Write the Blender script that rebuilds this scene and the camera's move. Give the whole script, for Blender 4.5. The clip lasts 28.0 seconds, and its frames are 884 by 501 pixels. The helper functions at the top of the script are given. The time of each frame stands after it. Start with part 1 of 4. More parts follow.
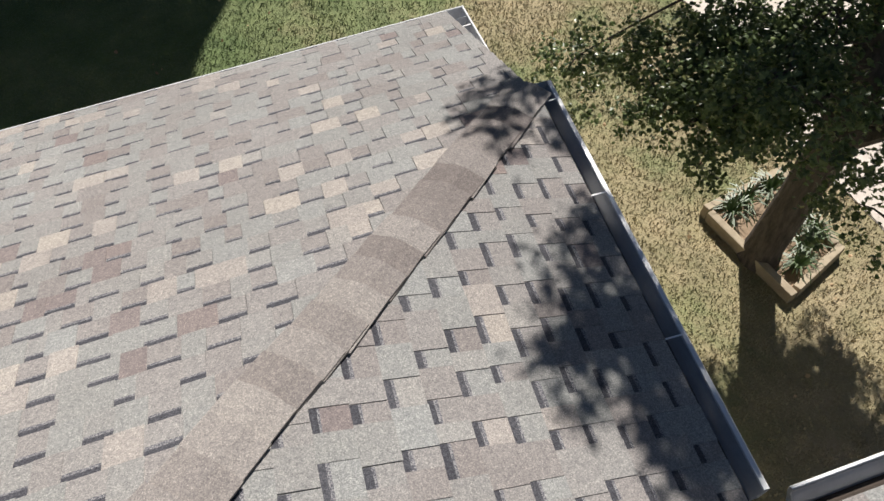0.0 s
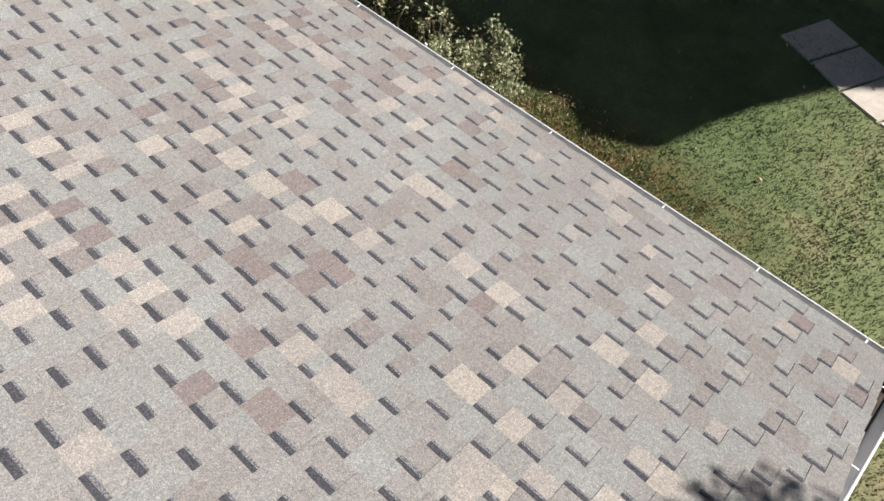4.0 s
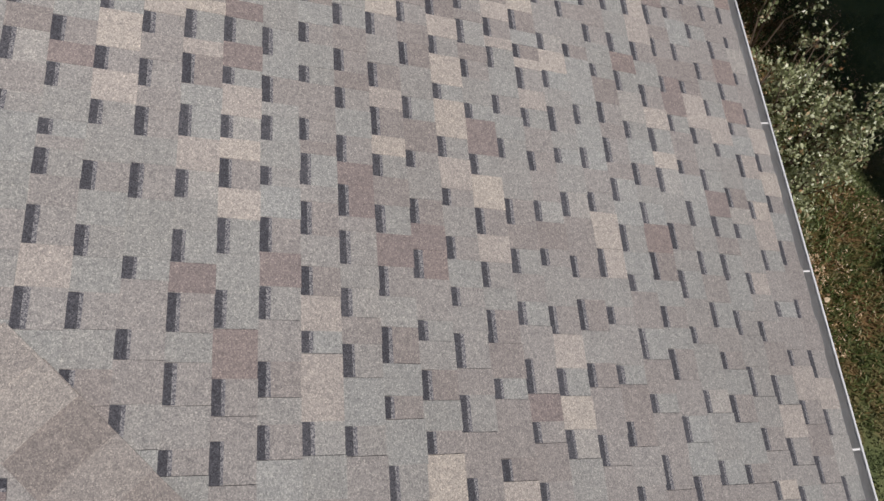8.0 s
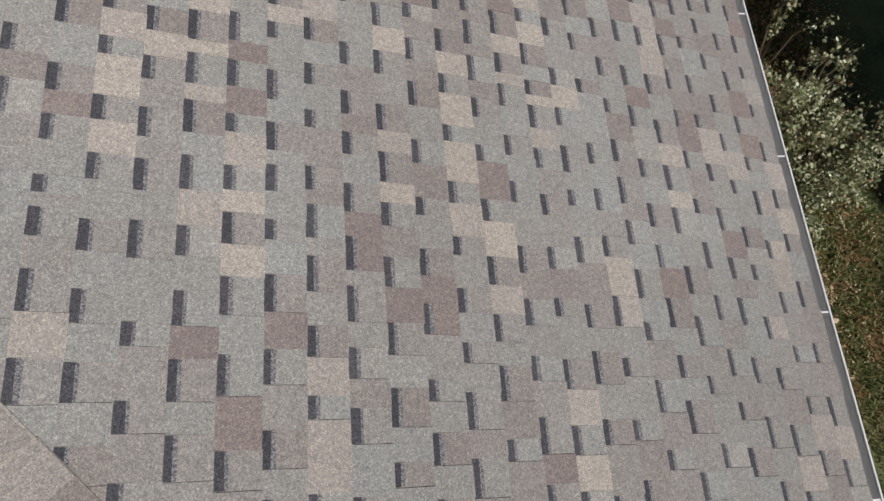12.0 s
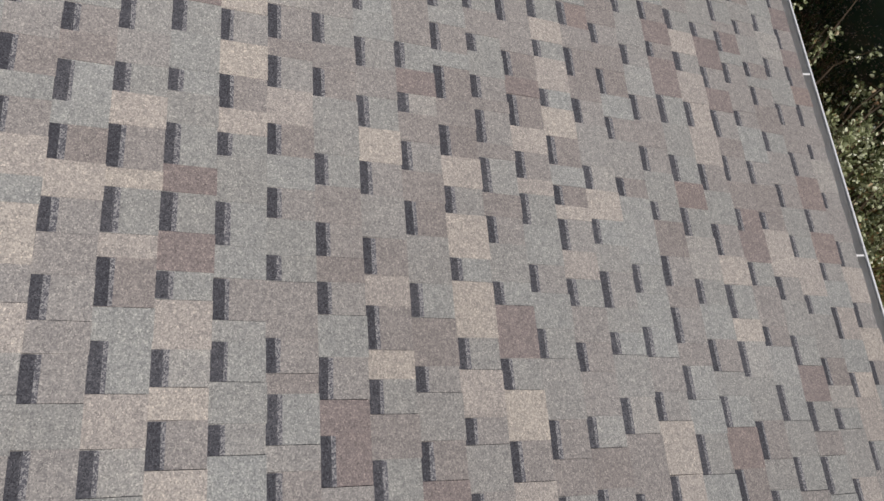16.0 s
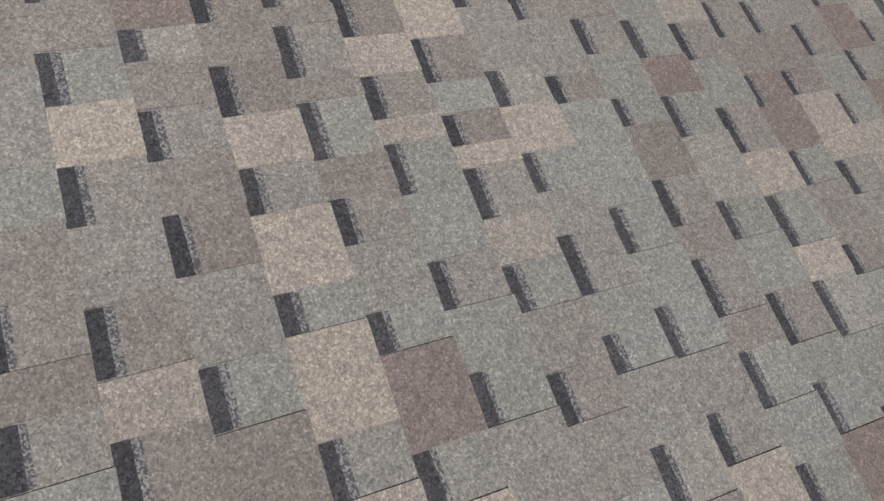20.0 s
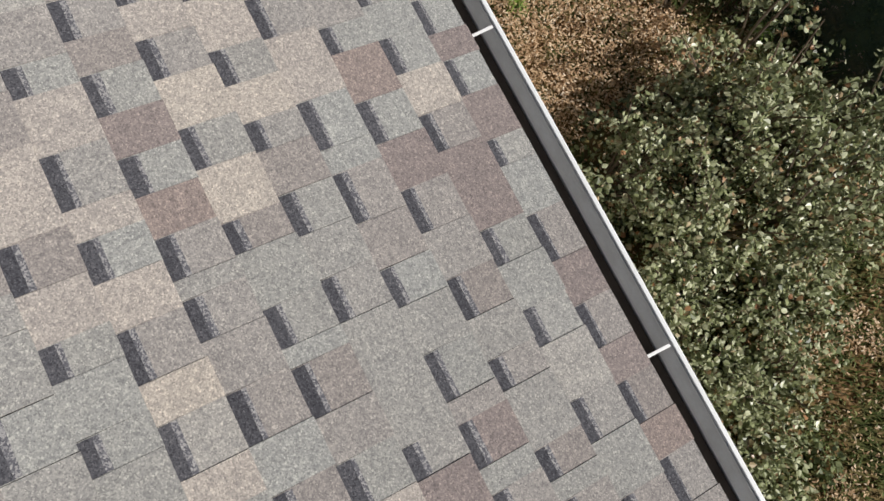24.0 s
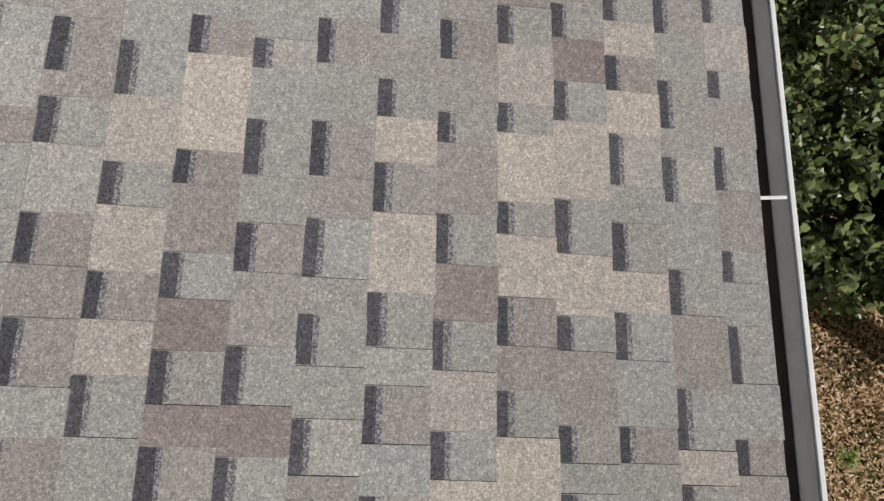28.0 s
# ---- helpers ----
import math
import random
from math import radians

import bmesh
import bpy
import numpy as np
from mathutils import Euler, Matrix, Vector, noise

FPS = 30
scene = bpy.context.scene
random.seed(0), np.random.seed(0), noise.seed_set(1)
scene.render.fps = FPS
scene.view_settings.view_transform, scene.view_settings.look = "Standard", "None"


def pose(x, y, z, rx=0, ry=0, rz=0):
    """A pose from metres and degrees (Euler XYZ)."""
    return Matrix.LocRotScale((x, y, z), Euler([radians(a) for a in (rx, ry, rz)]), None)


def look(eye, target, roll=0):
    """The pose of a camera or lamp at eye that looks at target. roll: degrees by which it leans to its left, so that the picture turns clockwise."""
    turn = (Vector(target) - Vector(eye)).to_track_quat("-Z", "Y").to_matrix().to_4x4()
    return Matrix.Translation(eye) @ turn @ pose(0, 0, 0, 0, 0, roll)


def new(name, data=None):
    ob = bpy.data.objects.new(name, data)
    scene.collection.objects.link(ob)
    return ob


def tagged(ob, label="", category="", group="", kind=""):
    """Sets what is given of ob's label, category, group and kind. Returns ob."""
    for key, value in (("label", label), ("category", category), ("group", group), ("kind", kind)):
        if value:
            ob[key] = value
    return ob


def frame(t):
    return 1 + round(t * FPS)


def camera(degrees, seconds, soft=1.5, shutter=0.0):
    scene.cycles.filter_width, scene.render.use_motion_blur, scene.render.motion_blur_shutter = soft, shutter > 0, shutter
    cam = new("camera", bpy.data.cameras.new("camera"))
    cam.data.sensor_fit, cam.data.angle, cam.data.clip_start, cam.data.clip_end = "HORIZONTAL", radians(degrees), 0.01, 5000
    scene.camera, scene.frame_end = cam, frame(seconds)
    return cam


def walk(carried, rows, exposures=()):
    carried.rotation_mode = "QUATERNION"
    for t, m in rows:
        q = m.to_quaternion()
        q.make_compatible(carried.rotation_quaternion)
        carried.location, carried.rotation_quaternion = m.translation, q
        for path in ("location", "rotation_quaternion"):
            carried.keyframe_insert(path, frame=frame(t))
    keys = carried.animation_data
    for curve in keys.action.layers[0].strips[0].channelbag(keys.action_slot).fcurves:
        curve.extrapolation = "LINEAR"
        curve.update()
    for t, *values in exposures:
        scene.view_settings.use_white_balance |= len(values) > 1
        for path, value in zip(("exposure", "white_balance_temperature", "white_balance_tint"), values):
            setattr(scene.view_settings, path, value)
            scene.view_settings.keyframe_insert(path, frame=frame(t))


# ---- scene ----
EAVE = 2.9           # height of the front eave over the ground beside the house
PITCH = 18.43        # all roof slopes, four in twelve, degrees
TAN = math.tan(radians(PITCH))
HIP = 4.82           # the hip runs along y = x + HIP
RIDGE_Y = 3.72
SIDE_X = -3.31       # foot of the hip, lower edge of the side slope
SKEW = 0.053         # the side eave drifts this much in x per metre of y
FRONT_END = -3.235    # end of the front slope below the hip

cam = camera(61.0, 28.0)
# seconds, place (height over the eave), turn
PATH_ROWS = [
    (0.0, -2.042, 4.489, 3.397, 35.91, 4.50, 161.98),
    (0.5, -2.042, 4.467, 3.386, 35.92, 4.62, 161.78),
    (1.0, -2.140, 4.182, 3.437, 35.43, 4.74, 161.54),
    (1.5, -2.366, 3.620, 3.564, 34.21, 4.74, 161.82),
    (2.0, -2.537, 3.242, 3.649, 34.19, 3.80, 173.81),
    (2.5, -2.579, 3.156, 3.651, 34.24, 3.67, 175.89),
    (3.0, -2.562, 3.146, 3.646, 34.62, 2.34, -174.41),
    (3.5, -2.556, 3.145, 3.624, 34.68, -0.22, -151.61),
    (5.5, -2.312, 2.778, 3.553, 33.14, -4.64, -121.06),
    (6.0, -2.229, 2.636, 3.586, 31.55, -5.70, -105.39),
    (6.5, -2.160, 2.482, 3.628, 28.69, -5.60, -94.76),
    (7.0, -2.083, 2.397, 3.645, 22.39, -5.88, -94.55),
    (7.5, -2.062, 2.322, 3.407, 22.60, -5.84, -94.60),
    (8.0, -2.049, 2.311, 3.304, 22.58, -5.99, -94.58),
    (8.5, -2.062, 2.311, 3.307, 22.63, -6.00, -94.59),
    (9.0, -2.065, 2.308, 3.282, 22.54, -6.01, -94.51),
    (9.5, -2.056, 2.320, 3.270, 22.60, -6.14, -94.56),
    (10.0, -2.000, 2.319, 3.268, 22.46, -6.10, -94.52),
    (10.5, -1.969, 2.323, 3.263, 22.33, -6.18, -94.50),
    (11.0, -1.931, 2.327, 3.256, 22.26, -6.21, -94.43),
    (11.5, -1.842, 2.334, 3.269, 22.20, -6.23, -94.45),
    (13.5, -1.754, 2.346, 3.289, 21.95, -6.12, -94.28),
    (14.0, -1.367, 2.314, 3.313, 21.32, -6.10, -94.34),
    (14.5, -1.066, 2.285, 3.321, 21.08, -6.01, -94.53),
    (15.0, -1.002, 2.263, 3.123, 21.55, -5.96, -94.68),
    (15.5, -1.000, 2.253, 2.835, 21.65, -6.20, -94.67),
    (16.0, -1.012, 2.257, 2.830, 21.50, -6.26, -94.56),
    (16.5, -1.023, 2.245, 2.823, 21.65, -6.02, -94.54),
    (17.0, -0.921, 2.145, 2.627, 20.73, -4.26, -93.67),
    (17.5, -0.856, 2.072, 2.416, 20.94, -2.92, -93.14),
    (18.0, -0.776, 2.003, 2.221, 20.68, -1.67, -92.55),
    (18.5, -0.719, 1.956, 2.053, 20.88, -0.68, -92.20),
    (19.0, -0.652, 1.916, 1.906, 20.58, 0.44, -91.71),
    (19.5, -0.613, 1.845, 1.849, 19.90, 0.66, -98.66),
    (20.0, -0.639, 1.795, 1.857, 20.76, -0.40, -109.59),
    (20.5, -0.650, 1.657, 1.893, 18.90, 0.95, -119.76),
    (22.5, 0.170, 1.048, 2.060, 7.77, -1.68, -134.76),
    (23.0, 0.512, 0.897, 2.018, 8.48, -2.64, -130.72),
    (23.5, 0.880, 0.741, 1.960, 8.72, -1.02, -120.26),
    (24.0, 1.146, 0.582, 1.929, 9.69, -0.84, -117.13),
    (24.5, 1.366, 0.449, 1.901, 10.63, 1.00, -110.65),
    (25.0, 1.422, 0.502, 1.862, 12.93, 4.07, -98.62),
    (25.5, 1.439, 0.623, 1.840, 14.03, 6.37, -86.71),
    (26.0, 1.498, 0.662, 1.852, 12.84, 6.54, -86.42),
    (26.5, 1.777, 0.686, 1.870, 10.93, 6.47, -86.54),
    (27.0, 2.247, 0.689, 1.850, 8.46, 4.57, -91.48),
    (27.5, 2.512, 0.558, 1.826, 16.47, 7.99, -86.85),
    (28.0, 3.108, 0.599, 1.880, 15.19, 7.83, -88.81),
]
walk(cam, [(t, pose(x, y, z + EAVE, a, b, c)) for t, x, y, z, a, b, c in PATH_ROWS],
     exposures=[(0.0, 0.54, 6580, 11), (3.5, 0.6, 6550, 11), (5.5, 0.18, 6450, 13), (8.0, -0.12, 6420, 14), (13.5, -0.18, 6450, 11), (15.5, -0.14, 6420, 12), (17.0, -0.36, 6390, 14),
                (18.5, -0.46, 6400, 13), (20.5, -0.37, 6540, 11), (22.5, -0.2, 6450, 11), (25.0, 0.18, 6500, 10), (26.0, -0.08, 6500, 11), (28.0, -0.18, 6540, 10)])

# ---- sky and sun ----
SUN_ELEVATION, SUN_FROM = 42.0, (-0.64, -0.77)
world = bpy.data.worlds.new("sky")
scene.world = world
world.use_nodes = True
wn, wl = world.node_tree.nodes, world.node_tree.links
sky = wn.new("ShaderNodeTexSky")
sky.sky_type, sky.sun_disc = "NISHITA", False
sky.ozone_density, sky.dust_density = 3.5, 0.5
sky.sun_elevation = radians(SUN_ELEVATION)
sky.sun_rotation = math.atan2(SUN_FROM[0], SUN_FROM[1])
wn["Background"].inputs["Strength"].default_value = 0.027
wl.new(sky.outputs["Color"], wn["Background"].inputs["Color"])
sun_data = bpy.data.lights.new("sun", "SUN")
sun_data.energy, sun_data.angle, sun_data.color = 5.0, radians(0.55), (1.0, 0.96, 0.91)
sun_ob = new("sun", sun_data)
flat = math.cos(radians(SUN_ELEVATION))
sun_ob.matrix_world = look((0, 0, 30), (-SUN_FROM[0] * flat * 10, -SUN_FROM[1] * flat * 10, 30 - math.sin(radians(SUN_ELEVATION)) * 10))

# ---- materials ----
def material(name, rough=0.8, metal=0.0, spec=0.5):
    m = bpy.data.materials.new(name)
    m.use_nodes = True
    nt = m.node_tree
    b = nt.nodes["Principled BSDF"]
    b.inputs["Roughness"].default_value = rough
    b.inputs["Metallic"].default_value = metal
    b.inputs["Specular IOR Level"].default_value = spec
    return m, nt, b


def node(nt, kind, **values):
    n = nt.nodes.new(kind)
    for key, value in values.items():
        n.inputs[key].default_value = value
    return n


def ramp(nt, fac, stops, constant=False):
    n = nt.nodes.new("ShaderNodeValToRGB")
    n.color_ramp.interpolation = "CONSTANT" if constant else "LINEAR"
    el = n.color_ramp.elements
    while len(el) < len(stops):
        el.new(0.5)
    for e, (p, c) in zip(el, stops):
        e.position, e.color = p, (*c, 1)
    nt.links.new(fac, n.inputs["Fac"])
    return n.outputs["Color"]


def mix(nt, mode, fac, a, b):
    n = nt.nodes.new("ShaderNodeMix")
    n.data_type, n.blend_type = "RGBA", mode
    for sock, value in ((n.inputs["Factor"], fac), (n.inputs[6], a), (n.inputs[7], b)):
        if isinstance(value, (int, float)):
            sock.default_value = value
        elif isinstance(value, tuple):
            sock.default_value = (*value, 1)
        else:
            nt.links.new(value, sock)
    return n.outputs[2]


def coords(nt, scale=1.0, local=False):
    if local:
        n = nt.nodes.new("ShaderNodeTexCoord")
        return n.outputs["Object"]
    return nt.nodes.new("ShaderNodeNewGeometry").outputs["Position"]


def noise_tex(nt, vec, scale, detail=3.0, rough=0.6):
    n = node(nt, "ShaderNodeTexNoise", Scale=scale, Detail=detail, Roughness=rough)
    nt.links.new(vec, n.inputs["Vector"])
    return n.outputs["Fac"]


def bump(nt, b, height, strength, distance):
    n = node(nt, "ShaderNodeBump", Strength=strength, Distance=distance)
    nt.links.new(height, n.inputs["Height"])
    nt.links.new(n.outputs["Normal"], b.inputs["Normal"])


def granules(name, stops, random_from=None, speckle=0.53):
    """Mineral-granule shingle: a colour picked per piece, fine light and dark grains, faint weathering."""
    m, nt, b = material(name, 0.88, 0.0, 0.3)
    b.inputs["Diffuse Roughness"].default_value = 0.28
    vec = coords(nt)
    if random_from == "object":
        fac = nt.nodes.new("ShaderNodeObjectInfo").outputs["Random"]
    else:
        fac = nt.nodes.new("ShaderNodeNewGeometry").outputs["Random Per Island"]
    base = ramp(nt, fac, stops)
    vor = node(nt, "ShaderNodeTexVoronoi", Scale=330.0)
    nt.links.new(vec, vor.inputs["Vector"])
    sep = nt.nodes.new("ShaderNodeSeparateColor")
    nt.links.new(vor.outputs["Color"], sep.inputs["Color"])
    grain = ramp(nt, sep.outputs["Red"], [(0.0, (0.30, 0.30, 0.33)), (0.3, (0.78, 0.78, 0.8)), (0.7, (1.05, 1.04, 1.02)), (0.93, (1.5, 1.48, 1.42)), (1.0, (2.1, 2.05, 1.95))])
    col = mix(nt, "MULTIPLY", speckle, base, grain)
    clump = node(nt, "ShaderNodeTexVoronoi", Scale=165.0)
    nt.links.new(vec, clump.inputs["Vector"])
    sep2 = nt.nodes.new("ShaderNodeSeparateColor")
    nt.links.new(clump.outputs["Color"], sep2.inputs["Color"])
    col = mix(nt, "MULTIPLY", 0.28, col, ramp(nt, sep2.outputs["Red"], [(0.0, (0.55, 0.55, 0.57)), (0.5, (0.98, 0.98, 0.98)), (1.0, (1.5, 1.49, 1.46))]))
    mid = noise_tex(nt, vec, 45.0, 4.0, 0.7)
    col = mix(nt, "MULTIPLY", 0.5, col, ramp(nt, mid, [(0.3, (0.72, 0.72, 0.74)), (0.7, (1.22, 1.2, 1.17))]))
    big = noise_tex(nt, vec, 1.3, 3.0, 0.55)
    col = mix(nt, "MULTIPLY", 0.35, col, ramp(nt, big, [(0.3, (0.82, 0.80, 0.78)), (0.7, (1.12, 1.13, 1.13))]))
    nt.links.new(col, b.inputs["Base Color"])
    bump(nt, b, sep.outputs["Green"], 0.5, 0.0015)
    return m


GREYS = [(0.0, (0.262, 0.238, 0.226)), (0.14, (0.285, 0.266, 0.254)), (0.4, (0.302, 0.289, 0.277)), (0.7, (0.298, 0.299, 0.286)), (0.93, (0.314, 0.32, 0.310)), (1.0, (0.348, 0.333, 0.312))]
LIGHTS = [(0.0, (0.357, 0.33, 0.307)), (0.6, (0.398, 0.366, 0.336)), (1.0, (0.424, 0.388, 0.345))]
BROWNS = [(0.0, (0.235, 0.201, 0.194)), (0.6, (0.255, 0.22, 0.211)), (1.0, (0.268, 0.222, 0.205))]
M_GREY = granules("granules_grey", GREYS)
M_LIGHT = granules("granules_tan", LIGHTS)
M_BROWN = granules("granules_brown", BROWNS)
M_GREY_PIECE = granules("granules_grey_piece", GREYS, "object")
M_LIGHT_PIECE = granules("granules_tan_piece", LIGHTS, "object")
M_BROWN_PIECE = granules("granules_brown_piece", BROWNS, "object")
M_BAND = granules("granules_dark_band", [(0.0, (0.060, 0.061, 0.072)), (1.0, (0.086, 0.087, 0.099))], None, 0.8)
M_CAP = granules("granules_cap", [(0.0, (0.192, 0.168, 0.157)), (0.4, (0.25, 0.225, 0.21)), (0.75, (0.29, 0.268, 0.252)), (1.0, (0.37, 0.345, 0.318))], "object")


def band_fade_material():
    """Thinning dark granules at the lower edge of a band."""
    m, nt, b = material("granules_band_fade", 0.93, 0.0, 0.25)
    vec = coords(nt)
    vor = node(nt, "ShaderNodeTexVoronoi", Scale=300.0)
    nt.links.new(vec, vor.inputs["Vector"])
    sep = nt.nodes.new("ShaderNodeSeparateColor")
    nt.links.new(vor.outputs["Color"], sep.inputs["Color"])
    c = ramp(nt, sep.outputs["Red"], [(0.0, (0.08, 0.08, 0.092)), (0.42, (0.11, 0.11, 0.124)), (0.58, (0.20, 0.197, 0.205)), (1.0, (0.33, 0.32, 0.315))])
    nt.links.new(c, b.inputs["Base Color"])
    bump(nt, b, sep.outputs["Green"], 0.5, 0.0015)
    return m


M_FADE = band_fade_material()


def painted(name, colour, rough=0.45, dirt=0.25, metal=0.0):
    m, nt, b = material(name, rough, metal)
    vec = coords(nt)
    n1 = noise_tex(nt, vec, 9.0, 5.0, 0.65)
    n2 = noise_tex(nt, vec, 90.0, 3.0)
    c = mix(nt, "MULTIPLY", dirt, colour, ramp(nt, n1, [(0.35, (0.55, 0.52, 0.48)), (0.62, (1.0, 1.0, 1.0))]))
    c = mix(nt, "MULTIPLY", 0.15, c, ramp(nt, n2, [(0.3, (0.6, 0.6, 0.6)), (0.7, (1.1, 1.1, 1.1))]))
    nt.links.new(c, b.inputs["Base Color"])
    bump(nt, b, n2, 0.1, 0.001)
    return m


M_GUTTER = painted("gutter_white", (0.78, 0.79, 0.80), 0.4, 0.22)
# greyer than the white gutter: weathering, and the lip's shade in the colour
M_LINING_SHADE = painted("gutter_lining_shade", (0.55, 0.56, 0.58), 0.5, 0.3)
M_BRACKET = painted("bracket_white", (0.85, 0.85, 0.84), 0.4, 0.1)
M_DEBRIS = painted("gutter_debris", (0.06, 0.045, 0.035), 0.95, 0.6)
M_FASCIA = painted("fascia_white", (0.72, 0.72, 0.70), 0.5, 0.2)
M_SIDING = painted("siding_cream", (0.62, 0.58, 0.50), 0.6, 0.2)
M_BRICK = painted("edging_brick", (0.42, 0.17, 0.16), 0.9, 0.6)
M_CONCRETE = painted("concrete", (0.60, 0.54, 0.47), 0.9, 0.35)
M_TIMBER = painted("weathered_timber", (0.40, 0.33, 0.23), 0.85, 0.5)
M_SOIL = painted("mulch", (0.30, 0.22, 0.145), 0.95, 0.7)
M_FENCE = painted("fence_wood", (0.20, 0.115, 0.07), 0.85, 0.6)
M_DARKGLASS = painted("window_glass", (0.04, 0.05, 0.06), 0.08, 0.05)
M_CARPAINT = painted("blue_paint", (0.03, 0.06, 0.14), 0.25, 0.1)


def bark_material():
    m, nt, b = material("bark", 0.92)
    vec = coords(nt)
    mp = node(nt, "ShaderNodeMapping", Scale=(9.0, 9.0, 2.2))
    nt.links.new(vec, mp.inputs["Vector"])
    n = noise_tex(nt, mp.outputs["Vector"], 2.2, 6.0, 0.7)
    nt.links.new(ramp(nt, n, [(0.3, (0.035, 0.029, 0.025)), (0.7, (0.15, 0.122, 0.098))]), b.inputs["Base Color"])
    bump(nt, b, n, 0.9, 0.03)
    return m


def leaf_material(name, stops, rough=0.55):
    m, nt, b = material(name, rough, 0.0, 0.5)
    r = nt.nodes.new("ShaderNodeNewGeometry").outputs["Random Per Island"]
    nt.links.new(ramp(nt, r, stops), b.inputs["Base Color"])
    t = node(nt, "ShaderNodeBsdfTranslucent")
    nt.links.new(ramp(nt, r, [(p, tuple(min(1, v * 1.3) for v in c)) for p, c in stops]), t.inputs["Color"])
    mx = node(nt, "ShaderNodeMixShader", Fac=0.25)
    nt.links.new(b.outputs["BSDF"], mx.inputs[1])
    nt.links.new(t.outputs["BSDF"], mx.inputs[2])
    nt.links.new(mx.outputs["Shader"], nt.nodes["Material Output"].inputs["Surface"])
    return m


M_BARK = bark_material()
M_TREE_LEAF = leaf_material("tree_leaf", [(0.0, (0.05, 0.075, 0.03)), (0.5, (0.095, 0.135, 0.05)), (0.9, (0.18, 0.23, 0.085)), (1.0, (0.26, 0.27, 0.11))], 0.36)
M_SHRUB_LEAF = leaf_material("shrub_leaf", [(0.0, (0.08, 0.10, 0.04)), (0.4, (0.27, 0.30, 0.15)), (0.9, (0.58, 0.60, 0.41)), (1.0, (0.36, 0.19, 0.09))], 0.38)
M_IVY_LEAF = leaf_material("ivy_leaf", [(0.0, (0.03, 0.045, 0.02)), (0.4, (0.14, 0.17, 0.075)), (0.75, (0.32, 0.35, 0.18)), (0.94, (0.52, 0.54, 0.36)), (0.95, (0.20, 0.10, 0.05)), (1.0, (0.34, 0.18, 0.08))], 0.38)
M_LILY_LEAF = leaf_material("lily_leaf", [(0.0, (0.06, 0.10, 0.035)), (1.0, (0.11, 0.17, 0.06))], 0.45)
M_STEM = painted("stem", (0.16, 0.12, 0.085), 0.85, 0.4)


def grass_colour(nt):
    vec = coords(nt)
    big = noise_tex(nt, vec, 0.5, 6.0, 0.68)
    mid = noise_tex(nt, vec, 2.6, 4.0, 0.65)
    geo = nt.nodes.new("ShaderNodeSeparateXYZ")
    nt.links.new(vec, geo.inputs["Vector"])
    # greener in the middle of the lawn, drier towards the tree and the walls
    dry = node(nt, "ShaderNodeMapRange", **{"From Min": -1.5, "From Max": -5.4, "To Min": -0.05, "To Max": 0.18})
    nt.links.new(geo.outputs["X"], dry.inputs["Value"])
    add = nt.nodes.new("ShaderNodeMath")
    nt.links.new(big, add.inputs[0])
    nt.links.new(dry.outputs["Result"], add.inputs[1])
    a = ramp(nt, add.outputs["Value"], [(0.34, (0.135, 0.182, 0.08)), (0.54, (0.198, 0.23, 0.114)), (0.67, (0.295, 0.262, 0.16)), (0.86, (0.43, 0.347, 0.24))])
    a = mix(nt, "MULTIPLY", 0.5, a, ramp(nt, mid, [(0.3, (0.62, 0.66, 0.6)), (0.7, (1.25, 1.2, 1.1))]))
    # the unmown strip by the house: dead brown grass and bare soil
    fx = node(nt, "ShaderNodeMapRange", **{"From Min": -2.9, "From Max": -0.5, "To Min": 0.0, "To Max": 1.0})
    nt.links.new(geo.outputs["X"], fx.inputs["Value"])
    fy = node(nt, "ShaderNodeMapRange", **{"From Min": -3.5, "From Max": -2.7, "To Min": 0.0, "To Max": 1.0})
    nt.links.new(geo.outputs["Y"], fy.inputs["Value"])
    both = nt.nodes.new("ShaderNodeMath")
    both.operation = "MULTIPLY"
    nt.links.new(fx.outputs["Result"], both.inputs[0])
    nt.links.new(fy.outputs["Result"], both.inputs[1])
    far = node(nt, "ShaderNodeMapRange", **{"From Min": 0.5, "From Max": 2.0, "To Min": 1.0, "To Max": 0.0})
    nt.links.new(geo.outputs["Y"], far.inputs["Value"])
    strip = nt.nodes.new("ShaderNodeMath")
    strip.operation = "MULTIPLY"
    nt.links.new(both.outputs["Value"], strip.inputs[0])
    nt.links.new(far.outputs["Result"], strip.inputs[1])
    rough = ramp(nt, noise_tex(nt, vec, 3.4, 4.0, 0.65), [(0.32, (0.055, 0.07, 0.022)), (0.46, (0.085, 0.085, 0.03)), (0.6, (0.17, 0.105, 0.048)), (0.75, (0.26, 0.165, 0.085))])
    m = nt.nodes.new("ShaderNodeMix")
    m.data_type = "RGBA"
    nt.links.new(strip.outputs["Value"], m.inputs[0])
    nt.links.new(a, m.inputs[6])
    nt.links.new(rough, m.inputs[7])
    return m.outputs[2], mid


def ground_material():
    m, nt, b = material("lawn_soil", 0.95, 0.0, 0.2)
    c, mid = grass_colour(nt)
    fine = noise_tex(nt, coords(nt), 36.0, 4.0, 0.7)
    c = mix(nt, "MULTIPLY", 0.5, c, ramp(nt, fine, [(0.3, (0.55, 0.55, 0.5)), (0.7, (1.12, 1.12, 1.06))]))
    nt.links.new(c, b.inputs["Base Color"])
    bump(nt, b, fine, 0.6, 0.02)
    return m


